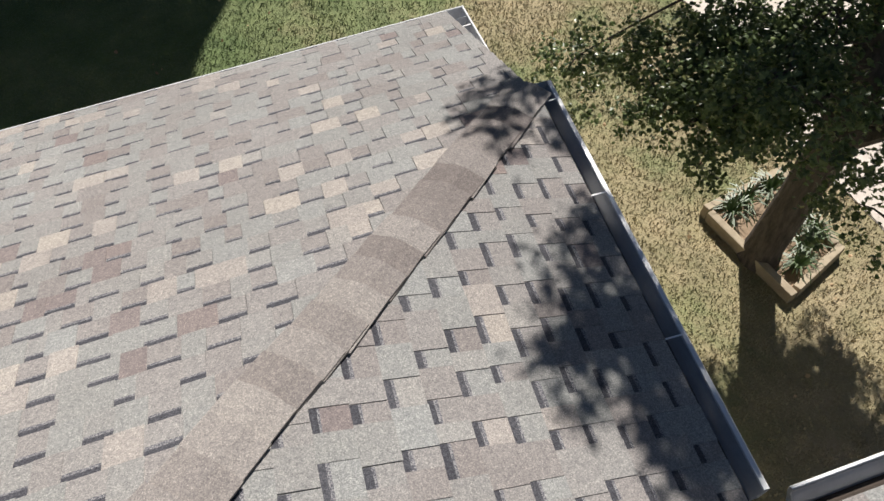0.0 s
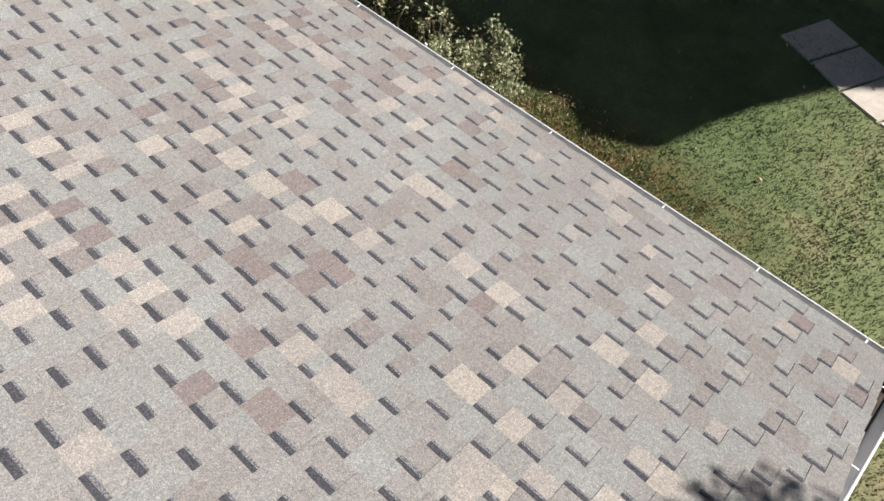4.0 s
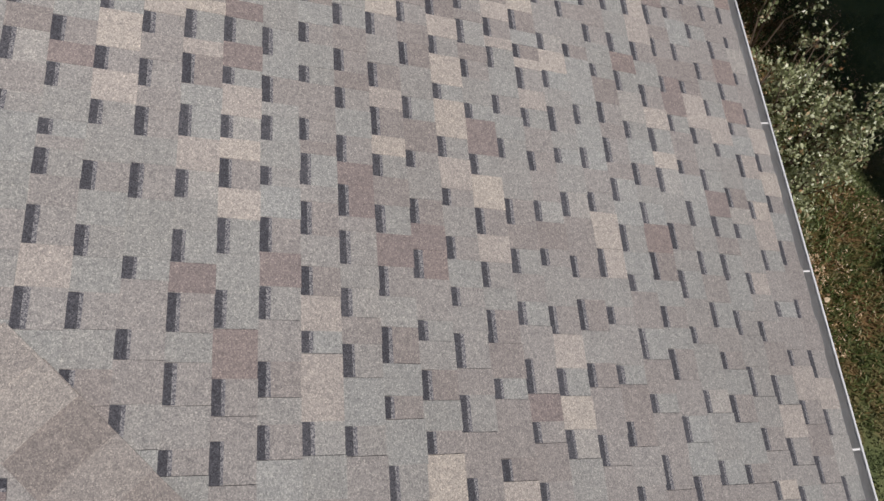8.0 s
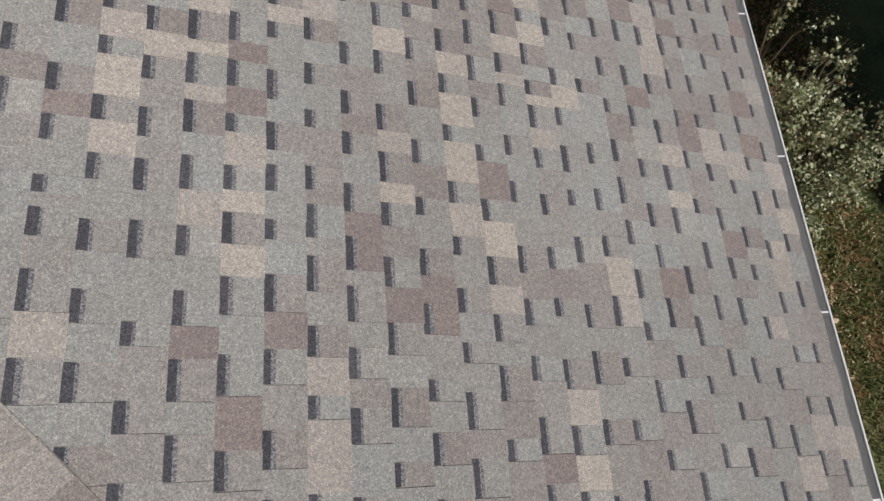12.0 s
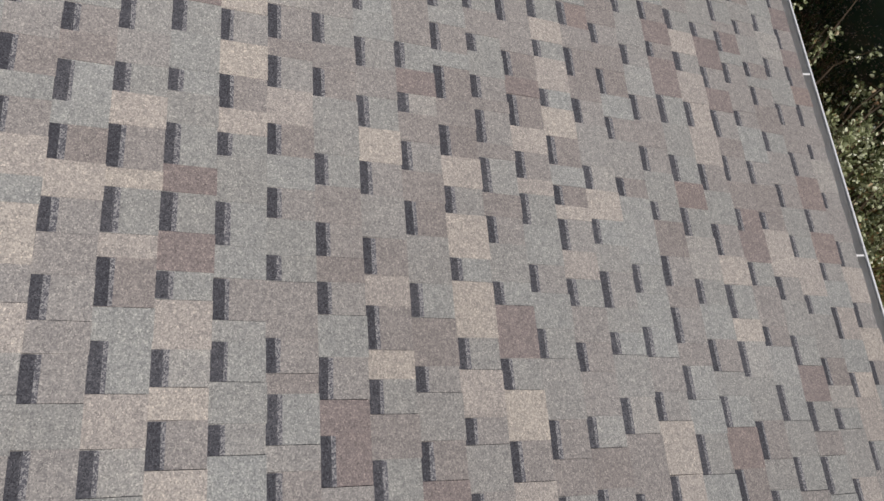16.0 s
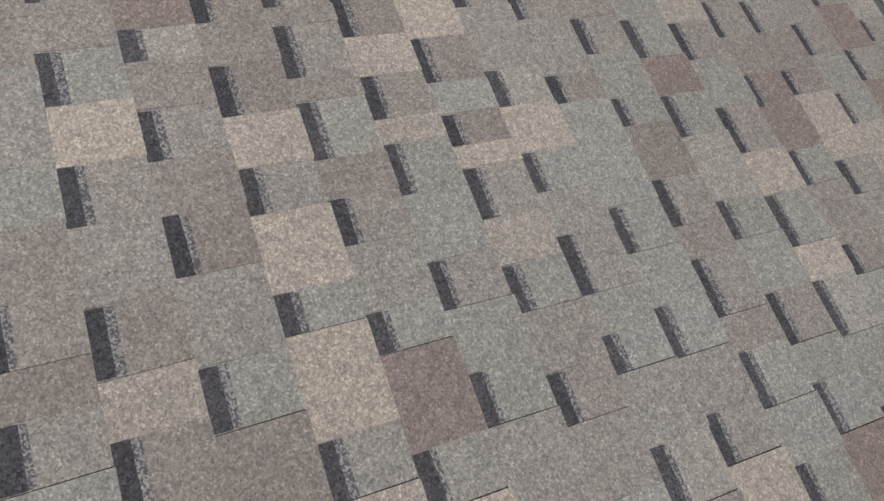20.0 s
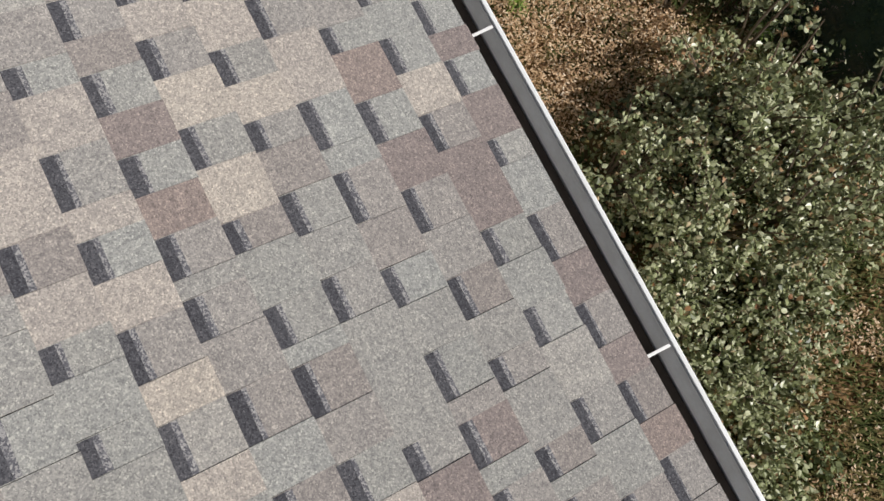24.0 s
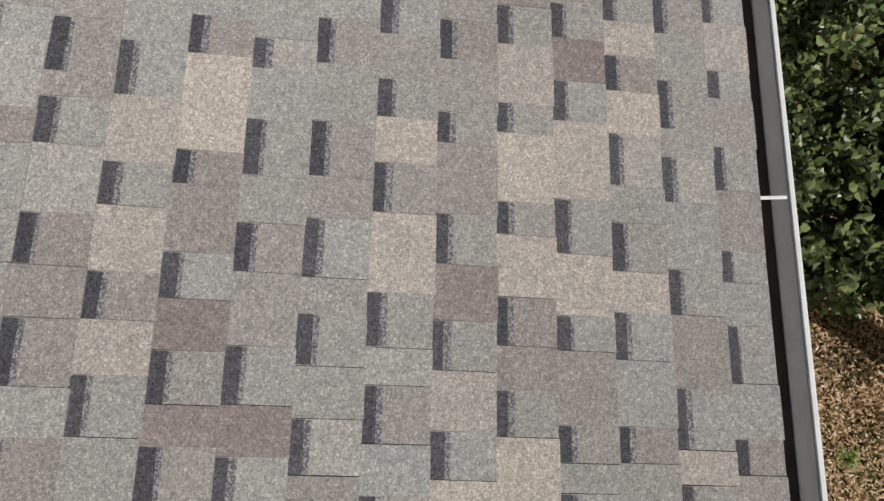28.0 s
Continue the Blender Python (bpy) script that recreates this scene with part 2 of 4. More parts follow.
def blade_material():
    m, nt, b = material("grass_blades", 0.6, 0.0, 0.3)
    c, mid = grass_colour(nt)
    r = nt.nodes.new("ShaderNodeNewGeometry").outputs["Random Per Island"]
    c = mix(nt, "MULTIPLY", 0.5, c, ramp(nt, r, [(0.0, (0.72, 0.78, 0.66)), (0.7, (1.15, 1.15, 1.08)), (1.0, (1.3, 1.24, 1.14))]))
    nt.links.new(c, b.inputs["Base Color"])
    return m


M_GROUND = ground_material()
M_BLADE = blade_material()


# ---- mesh helpers ----
def mesh_from(name, verts, faces, mats, index=None, smooth=False):
    me = bpy.data.meshes.new(name)
    me.from_pydata(verts, [], faces)
    for m in mats:
        me.materials.append(m)
    if index is not None:
        me.polygons.foreach_set("material_index", index)
    if smooth:
        me.polygons.foreach_set("use_smooth", [True] * len(me.polygons))
    me.update()
    return me


def part(name, data, parent, label="", material_=None):
    """Links a mesh or bmesh as one part under a thing or a part."""
    if isinstance(data, bmesh.types.BMesh):
        me = bpy.data.meshes.new(name)
        data.to_mesh(me)
        data.free()
        if material_:
            me.materials.append(material_)
        data = me
    ob = new(name, data)
    ob.parent = parent
    if label:
        tagged(ob, label=label)
    return ob


def thing(name, place, label, category, group="", kind=""):
    ob = new(name)
    ob.location = place
    return tagged(ob, label, category, group, kind)


def box(bm, x0, y0, z0, x1, y1, z1, bevel=0.0, turn=None):
    r = bmesh.ops.create_cube(bm, size=1.0)
    vs = r["verts"]
    for v in vs:
        v.co = Vector(((x0 + x1) / 2 + v.co.x * (x1 - x0), (y0 + y1) / 2 + v.co.y * (y1 - y0), (z0 + z1) / 2 + v.co.z * (z1 - z0)))
    if bevel:
        es = list({e for v in vs for e in v.link_edges})
        r2 = bmesh.ops.bevel(bm, geom=es, offset=bevel, segments=2, affect="EDGES", profile=0.6)
        vs = list({v for f in r2["faces"] for v in f.verts} | {v for v in vs if v.is_valid})
    if turn:
        bmesh.ops.transform(bm, matrix=turn, verts=vs)
    return vs


def boxed(x0, y0, z0, x1, y1, z1, bevel=0.0, turn=None):
    bm = bmesh.new()
    box(bm, x0, y0, z0, x1, y1, z1, bevel, turn)
    return bm


def extrude_profile(profile, length):
    """A strip of constant section along x. The profile gives (across, up)."""
    bm = bmesh.new()
    r0, r1 = [[bm.verts.new((x, p, q)) for p, q in profile] for x in (0.0, length)]
    for i in range(len(profile) - 1):
        bm.faces.new((r0[i], r0[i + 1], r1[i + 1], r1[i]))
    bmesh.ops.recalc_face_normals(bm, faces=bm.faces)
    return bm


def tube(bm, points, radii, sides=8):
    """A tapered limb through the points."""
    rings = []
    for i, p in enumerate(points):
        d = (points[min(i + 1, len(points) - 1)] - points[max(i - 1, 0)]).normalized()
        a = d.orthogonal().normalized()
        c = d.cross(a)
        rings.append([bm.verts.new(p + (a * math.cos(k * 2 * math.pi / sides) + c * math.sin(k * 2 * math.pi / sides)) * radii[i]) for k in range(sides)])
    for r0, r1 in zip(rings, rings[1:]):
        for k in range(sides):
            bm.faces.new((r0[k], r0[(k + 1) % sides], r1[(k + 1) % sides], r1[k]))
    bm.faces.new(rings[-1])
    bm.faces.new(rings[0][::-1])


def leaf_mesh(name, places, size, mat, rng, droop=0.3, tilt=0.9, shape=((0, 0), (0.5, 0.35), (0.42, 0.7), (0, 1.0), (-0.42, 0.7), (-0.5, 0.35))):
    """Many small flat leaves, each bent along its rib."""
    verts, faces = [], []
    sh = [(x, y) for x, y in shape]
    for p in places:
        s = size * rng.uniform(0.6, 1.25)
        m = Euler((rng.uniform(-tilt, tilt) - droop, rng.uniform(-tilt, tilt), rng.uniform(0, 6.283))).to_matrix()
        base = len(verts)
        for x, y in sh:
            verts.append(tuple(p + m @ Vector((x * s, y * s, -abs(x) * 0.35 * s))))
        n = len(sh)
        half = n // 2
        faces.append(tuple(base + i for i in range(0, half + 1)))
        faces.append(tuple(base + i for i in (*range(half, n), 0)))
    return mesh_from(name, verts, faces, [mat])


def ground_z(x, y):
    """The ground falls away from the house towards the tree."""
    a = 0.01 * min(0.0, y) + 0.235 * min(0.0, x + 2.7)
    return -2.6 * (1 - math.exp(a / 2.6))


# ---- ground ----
def build_ground():
    def steps():
        near = [i * 0.5 for i in range(-30, 25)]
        return [-400, -150, -80, -40, -25, -18] + near + [16, 25, 40, 80, 150, 400]
    xs, ys = steps(), steps()
    verts = [(x, y, ground_z(x, y) + 0.02 * noise.noise((x * 0.7, y * 0.7, 0))) for y in ys for x in xs]
    n = len(xs)
    faces = [(j * n + i, j * n + i + 1, (j + 1) * n + i + 1, (j + 1) * n + i) for j in range(len(ys) - 1) for i in range(n - 1)]
    g = new("ground", mesh_from("ground", verts, faces, [M_GROUND], smooth=True))
    tagged(g, "green lawn with dry brown patches sloping away from the house", "lawn", kind="structure")


build_ground()


def build_grass():
    rng = np.random.default_rng(5)
    n = 150000
    x = rng.uniform(-8.8, 3.2, n)
    y = rng.uniform(-7.6, 3.8, n)
    keep = ((y < -0.1) | (x < -3.45)) & ~((x > 0.6) & (y > -2.2))
    x, y = x[keep], y[keep]
    verts, faces = [], []
    a = rng.uniform(0, 6.283, len(x))
    h = rng.uniform(0.014, 0.034, len(x))
    w = rng.uniform(0.006, 0.013, len(x))
    lean = rng.uniform(0.4, 1.3, len(x))
    for i in range(len(x)):
        z = ground_z(x[i], y[i]) + 0.02 * noise.noise((x[i] * 0.7, y[i] * 0.7, 0)) - 0.004
        for k in range(2):
            ang = a[i] + k * 2.3
            c, s = math.cos(ang), math.sin(ang)
            b = len(verts)
            verts += [(x[i] - s * w[i], y[i] + c * w[i], z), (x[i] + s * w[i], y[i] - c * w[i], z), (x[i] + c * lean[i] * h[i], y[i] + s * lean[i] * h[i], z + h[i])]
            faces.append((b, b + 1, b + 2))
    ob = new("lawn_grass", mesh_from("lawn_grass", verts, faces, [M_BLADE]))
    tagged(ob, "short patchy lawn grass, green and straw-brown", "grass", kind="stuff")


build_grass()

M_FELT = painted("roofing_felt", (0.05, 0.05, 0.055), 0.95, 0.3)

# ---- the house ----
house = thing("house", (0, 0, 0), "low hipped house roofed in grey and tan shingles", "house")
ROOF_END = 8.6       # far end of the house
BACK_Y = 2 * RIDGE_Y


COS = math.cos(radians(PITCH))
SIN = math.sin(radians(PITCH))


def frame_front():
    return Matrix(((1, 0, 0, 0), (0, COS, -SIN, 0), (0, SIN, COS, EAVE), (0, 0, 0, 1)))


# side slope: its eave runs along SIDE_EAVE, the hip is its upper edge
SIDE_FOOT = Vector((SIDE_X, SIDE_X + HIP, EAVE + TAN * (SIDE_X + HIP)))
SIDE_EAVE = Vector((SKEW, 1.0, 0.0)).normalized()
HIP_STEP = Vector((1.0, 1.0, TAN))
HIP_ALONG = HIP_STEP.dot(SIDE_EAVE)
HIP_UP = (HIP_STEP - SIDE_EAVE * HIP_ALONG).length
SIDE_UP = (HIP_STEP - SIDE_EAVE * HIP_ALONG).normalized()


def frame_side():
    """Local x runs along the side eave towards the hip foot, local y up the slope."""
    x, y = -SIDE_EAVE, SIDE_UP
    z = x.cross(y)
    return Matrix.Translation(SIDE_FOOT) @ Matrix((x, y, z)).transposed().to_4x4()


def side_point(along, up, lift=0.0):
    return SIDE_FOOT + SIDE_EAVE * along + SIDE_UP * up + Vector((0, 0, lift))


# Light and brown tabs that stand out, by course counted from the eave: places along the eave
LIGHT_LOW = {-1: (-1.44, -0.42, -0.17, 4.18), 0: (-1.4, -0.71, -0.59, -0.33, 1.82, 2.87, 3.09), 1: (-2.68, -1.56, -0.97, -0.14, 3.46, 3.92, 4.15), 2: (-1.9, -0.02, 1.91, 2.23, 2.4, 2.64, 3.5, 3.74), 3: (1.92, 2.1, 2.63, 2.82, 3.02, 3.5, 3.77, 4.02), 4: (-2.16, -0.4, -0.15, 0.31, 0.42, 0.52, 0.65, 0.9, 1.74, 1.98, 2.18, 3.04, 3.16), 5: (2.6, 2.83, 3.56, 3.78), 6: (-2.18, 1.12, 1.34, 1.59, 1.76, 1.98), 7: (-0.99, -0.78, 1.61, 1.82)}
LIGHT_HIGH = {8: (-2.37, -2.09, 0.08, 1.98, 3.91), 9: (-1.54, -1.35, -0.18, 0, 0.38, 0.6, 0.78, 1.66, 1.87, 2.34, 3.3, 3.51, 3.78), 10: (0.09, 0.3), 11: (-2.55, -2.1, -1.9, -0.93, -0.71), 12: (-0.6, -0.42, -0.13, 0.12), 13: (-2.03, -1.81), 14: (-0.54, -0.34, 0.18), 15: (-2.05,), 16: (-1.47, -1.24, 0.27), 17: (0.19, 0.4, 0.66), 18: (-0.87, -0.66, -0.44), 19: (-0.63, -0.24, -0.21, -0.04, -0.04, 0.15, 0.15), 20: (-0.05, -0.05), 21: (-0.48, -0.45, -0.27, -0.26, 0), 22: (-1.14, -1.14)}
BROWN_TABS = {-1: (0.75, 0.97, 1.19, 1.7, 1.9, 2.59, 2.82), 0: (-0.01, 0.23, 1.49), 1: (1.63, 1.91), 2: (-0.61, 1.02, 4.03), 3: (-0.03, 0.11, 0.64, 0.86), 4: (3.22, 3.46), 5: (-0.83, 0.16, 0.71, 0.92, 1.72, 1.93), 7: (2.33, 2.55, 3.14), 8: (0.88, 1.11, 2.93, 3.13, 3.34), 9: (0.76,), 10: (-1.53, 0.27, 0.48, 1.72, 1.97, 2.7), 11: (-0.47,), 13: (-1.09, -0.97, 0.44), 14: (-1.01,), 15: (-0.85, -0.7), 17: (-1.11,), 18: (-1.42, -0.23, -0.04, 0.69), 19: (-1.16,), 20: (0.64,), 22: (-0.36,), 6: (2.69, 2.84)}
LIGHT_TABS = {**LIGHT_LOW, **LIGHT_HIGH}
EDGE_V = 0.078


# Lower gaps between the raised tabs, by course: their middles along the eave
GAPS_LOW = {-1: (-0.53, -0.29, -0.02, 0.23, 0.47, 0.66, 0.87, 1.08, 1.33, 1.58, 1.81, 2, 2.22, 2.49, 2.71, 2.92, 3.11, 3.34, 3.55, 3.8, 4.03, 4.26), 0: (-0.58, -0.33, -0.11, 0.12, 0.39, 0.64, 0.89, 1.14, 1.36, 1.69, 1.92, 2.13, 2.32, 2.56, 2.78, 2.98, 3.19, 3.48, 3.76, 3.96, 4.21), 1: (-0.71, -0.53, -0.26, -0.01, 0.22, 0.48, 0.71, 0.85, 1.08, 1.28, 1.52, 1.77, 2.01, 2.25, 2.44, 2.67, 2.94, 3.13, 3.37, 3.58, 3.8, 4.03), 2: (-0.7, -0.45, -0.2, 0.09, 0.31, 0.57, 0.8, 0.97, 1.14, 1.37, 1.61, 1.81, 2.12, 2.32, 2.52, 2.76, 2.96, 3.13, 3.37, 3.62, 3.94, 4.16)}
GAPS_MID = {3: (-0.65, -0.4, -0.15, 0.08, 0.31, 0.52, 0.75, 1, 1.4, 1.62, 1.83, 2.02, 2.28, 2.5, 2.73, 2.92, 3.19, 3.39, 3.63, 3.88, 4.13), 4: (-0.78, -0.49, -0.27, -0.02, 0.25, 0.54, 0.8, 1.02, 1.24, 1.39, 1.62, 1.85, 2.09, 2.3, 2.53, 2.75, 2.95, 3.1, 3.33, 3.57, 3.84, 4.07), 5: (-0.94, -0.68, -0.48, -0.24, 0.04, 0.27, 0.54, 0.83, 1.03, 1.25, 1.48, 1.62, 1.83, 2.04, 2.24, 2.49, 2.72, 2.96, 3.18, 3.38, 3.68, 3.9, 4.12), 6: (-0.82, -0.58, -0.17, 0.07, 0.29, 0.52, 0.77, 1.04, 1.25, 1.46, 1.68, 1.87, 2.12, 2.34, 2.57, 2.76, 2.95, 3.1, 3.33, 3.53, 3.76, 4.03)}
GAPS_UPPER = {7: (-0.66, -0.44, -0.21, 0.15, 0.4, 0.61, 0.84, 1.08, 1.31, 1.51, 1.72, 2.04, 2.25, 2.45, 2.69, 3.04, 3.25, 3.52, 3.75, 3.98), 8: (-0.69, -0.45, -0.26, 0.17, 0.45, 0.67, 0.9, 1.64, 1.88, 2.12, 2.33, 2.54, 2.79, 3.04, 3.24, 3.45, 3.69, 4.01), 9: (-0.74, -0.5, -0.28, -0.07, 0.08, 0.26, 0.48, 0.7, 0.91, 1.57, 1.78, 1.98, 2.22, 2.45, 2.65, 2.89, 3.18, 3.4, 3.64, 3.91), 10: (-1.2, -0.98, -0.76, -0.46, -0.24, 0.01, 0.18, 0.4, 0.6, 1.85, 2.1, 2.37, 2.6, 2.82, 3.51, 3.77, 3.95)}
GAPS_HIGH = {11: (-1.5, -1.26, -1.05, -0.82, -0.56, -0.3, -0.08, 0.12, 0.31, 0.47, 0.66, 0.86, 3.99), 12: (-1.59, -1.36, -1.15, -0.95, -0.73, -0.5, -0.23, 0.01, 0.23, 0.46, 0.65, 0.83), 13: (-1.69, -1.49, -1.29, -1.03, -0.81, -0.58, -0.34, -0.07, 0.15, 0.35, 0.54, 0.9), 14: (-1.82, -1.57, -1.35, -1.11, -0.86, -0.63, -0.43, -0.21, 0.05, 0.29, 0.52, 0.74, 0.92), 15: (-1.68, -1.41, -1.2, -0.99, -0.8, -0.58, -0.35, -0.17, 0.06, 0.37, 0.58, 0.77), 16: (-1.67, -1.35, -1.13, -0.89, -0.69, -0.52, -0.27, -0.07, 0.14, 0.38, 0.57, 0.77)}
GAPS_TOP = {17: (-1.68, -1.48, -1.22, -0.97, -0.74, -0.54, -0.37, -0.15, 0.1, 0.28, 0.52, 0.75), 18: (-1.74, -1.54, -1.25, -0.99, -0.75, -0.56, -0.34, -0.13, 0.08, 0.29, 0.52, 0.79), 19: (-1.5, -1.27, -1.04, -0.81, -0.56, -0.34, -0.14, 0.05, 0.27, 0.5, 0.69), 20: (-1.38, -1.13, -0.82, -0.59, -0.39, -0.17, 0.04, 0.23, 0.44, 0.67), 21: (-1.28, -1.05, -0.82, -0.58, -0.36, -0.11, 0.1, 0.29, 0.49, 0.69), 22: (-1.01, -0.79, -0.68, -0.46, -0.27, 0.58)}
GAPS = {**GAPS_LOW, **GAPS_MID, **GAPS_UPPER, **GAPS_HIGH, **GAPS_TOP}


def front_line(k):
    """Lower edge of a front course; the first courses sit a little high."""
    return EDGE_V if k < 0 else 0.177 + 0.1429 * k + 0.02 * max(0.0, 1.0 - k / 4.0)


def tab_runs(rng, a, b, middles=()):
    """Alternating raised tabs and lower gaps along a course: (from, to, raised)."""
    mids = [m for m in middles if a < m < b]
    if not mids:
        mids = [a + rng.uniform(0.0, 0.25)]
    while mids[0] > a:
        mids.insert(0, mids[0] - rng.choice((0.21, 0.235, 0.25, 0.27, 0.29)))
    while mids[-1] < b:
        mids.append(mids[-1] + rng.choice((0.19, 0.205, 0.22, 0.235, 0.26)))
    full = [mids[0]]
    for m in mids[1:]:
        n = int((m - full[-1]) / 0.245 + 0.35)
        step = (m - full[-1]) / max(n, 1)
        full += [full[-1] + step * (i + 1) for i in range(max(n, 1))]
    out, end = [], a
    for m in full:
        w = rng.choice((0.08, 0.10, 0.11, 0.12, 0.135)) / 2
        u0, u1 = max(m - w, end + 0.045), m + w
        if u1 <= a + 0.02 or u0 >= b - 0.02:
            continue
        if u0 - end > 0.02:
            out.append((end, u0, True))
        out.append((max(u0, a), min(u1, b), False))
        end = min(u1, b)
    if b - end > 0.02:
        out.append((end, b, True))
    return out


def shingle_slope(parent, matrix, courses, line, limits, near, seed, lights, browns, gaps={}):
    """Laminated shingles: per course a lower layer, dark bands under the course above, raised tabs.
    Tabs inside the near stretch are parts of their own; the others are joined."""
    rng = random.Random(seed)
    base_v, base_f, base_i = [], [], []
    band_v, band_f, band_i = [], [], []
    tab_v, tab_f, tab_i = [], [], []
    shared = {}
    count = 0

    def prism(vs, fs, u0, u1, v0, v1, h0, h1, skew=0.0):
        b = len(vs)
        for u, v, h in ((u0, v0, h0), (u1, v0, h0), (u1 + skew, v1, h1), (u0 + skew, v1, h1)):
            vs.append((u, v, h))
        for u, v, h in ((u0, v0, h0 - 0.009), (u1, v0, h0 - 0.009), (u1 + skew, v1, h1 - 0.008), (u0 + skew, v1, h1 - 0.008)):
            vs.append((u, v, h))
        fs += [(b, b + 1, b + 2, b + 3), (b, b + 4, b + 5, b + 1), (b + 1, b + 5, b + 6, b + 2), (b + 3, b + 2, b + 6, b + 7), (b, b + 3, b + 7, b + 4)]
        return 5

    for k in courses:
        v0, v1 = line(k), line(k + 1)
        a, b = limits(v0, v1)
        if b - a < 0.1:
            continue
        for u0, u1, up in tab_runs(rng, a, b, gaps.get(k, ())):
            mid = (u0 + u1) / 2
            kind = 0
            if any(u0 <= u < u1 for u in lights.get(k, ())):
                kind = 1
            elif any(u0 <= u < u1 for u in browns.get(k, ())):
                kind = 2
            elif not lights or mid < -1.9 or mid > 4.4:
                r = rng.random()
                kind = 1 if r < 0.05 else 2 if r < 0.09 else 0
            wob = rng.uniform(-0.0025, 0.0025)
            lap = 0.012
            if not up:
                n = prism(base_v, base_f, u0, u1, v0 + wob * 0.4, v1 + lap, 0.0085, 0.0015)
                base_i += [kind] * n
                d = rng.uniform(0.025, 0.034)
                c = len(band_v)
                e = [rng.uniform(-0.002, 0.002) for _ in range(4)]
                band_v += [(u0 + 0.002, v1 - d + e[0], 0.0042), (u1 - 0.002, v1 - d + e[1], 0.0042), (u1 - 0.002, v1 + 0.004, 0.0032), (u0 + 0.002, v1 + 0.004, 0.0032)]
                d2 = d + rng.uniform(0.012, 0.021)
                band_v += [(u0 + 0.003, v1 - d2 + e[2], 0.0040), (u1 - 0.003, v1 - d2 + e[3], 0.0040), (u1 - 0.002, v1 - d + 0.002, 0.0041), (u0 + 0.002, v1 - d + 0.002, 0.0041)]
                band_f += [(c, c + 1, c + 2, c + 3), (c + 4, c + 5, c + 6, c + 7)]
                band_i += [0, 1]
                continue
            if near(mid, (v0 + v1) / 2) and count < 300:
                count += 1
                key = (round((u1 - u0) * 200), round((v1 - v0) * 500), kind)
                if key not in shared:
                    w, d = (u1 - u0) / 2, v1 - v0
                    vs, fs = [], []
                    prism(vs, fs, -w, w, 0, d + lap, 0.0112, 0.0042, 0.001)
                    shared[key] = mesh_from("shingle", vs, fs, [(M_GREY_PIECE, M_LIGHT_PIECE, M_BROWN_PIECE)[kind]])
                ob = part("shingle", shared[key], parent)
                ob.matrix_local = matrix @ Matrix.Translation((mid, v0 + wob, rng.uniform(-0.0008, 0.0012))) @ Matrix.Rotation(rng.uniform(-0.006, 0.006), 4, "Z")
            else:
                n = prism(tab_v, tab_f, u0, u1, v0 + wob, v1 + lap, 0.0125 + rng.uniform(-0.0005, 0.001), 0.0045, rng.uniform(-0.002, 0.002))
                tab_i += [kind] * n
    mats = [M_GREY, M_LIGHT, M_BROWN]
    for nm, vs, fs, mm, ii, lab in (("shingle_lower_layer", base_v, base_f, mats, base_i, "flat lower layer of the grey shingles"),
                                    ("shingle_shadow_band", band_v, band_f, [M_BAND, M_FADE], band_i, "dark granule bands between the tabs"),
                                    ("shingle_raised_layer", tab_v, tab_f, mats, tab_i, "raised grey, tan and brown shingle tabs")):
        ob = part(nm, mesh_from(nm, vs, fs, mm, ii), parent, lab)
        tagged(ob, kind="stuff")
        ob.matrix_local = matrix


def front_end(y):
    """The short free end of the front slope beside the return gutter."""
    return FRONT_END - 0.03 * (y - 0.1)


def front_limits(v0, v1):
    """A front course runs from the hip (or the end of the low part) to the far end."""
    y = (v0 + v1) / 2 * COS
    start = front_end(y) if y < 1.50 else y - HIP + 0.02
    return start, ROOF_END


def side_line(k):
    return 0.0 if k < 0 else 0.12 + 0.1429 * k


def side_limits(v0, v1):
    """A side course runs from hip to hip; local x is 0 at the foot of the front hip."""
    s = (v0 + v1) / 2 / HIP_UP * HIP_ALONG
    return s - 2 * ridge_s * HIP_ALONG + 0.02, -s - 0.02


def deck(name, corners, thick, label):
    bm = bmesh.new()
    top = [bm.verts.new(c) for c in corners]
    low = [bm.verts.new((c[0], c[1], c[2] - thick)) for c in corners]
    bm.faces.new(top)
    bm.faces.new(low[::-1])
    n = len(corners)
    for i in range(n):
        bm.faces.new((top[i], low[i], low[(i + 1) % n], top[(i + 1) % n]))
    bmesh.ops.recalc_face_normals(bm, faces=bm.faces)
    return part(name, bm, house, label, M_FELT)


foot_y = SIDE_X + HIP
ridge_x = RIDGE_Y - HIP
ridge_z = EAVE + RIDGE_Y * TAN


def on_front(x, y):
    return (x, y, EAVE + y * TAN - 0.004)


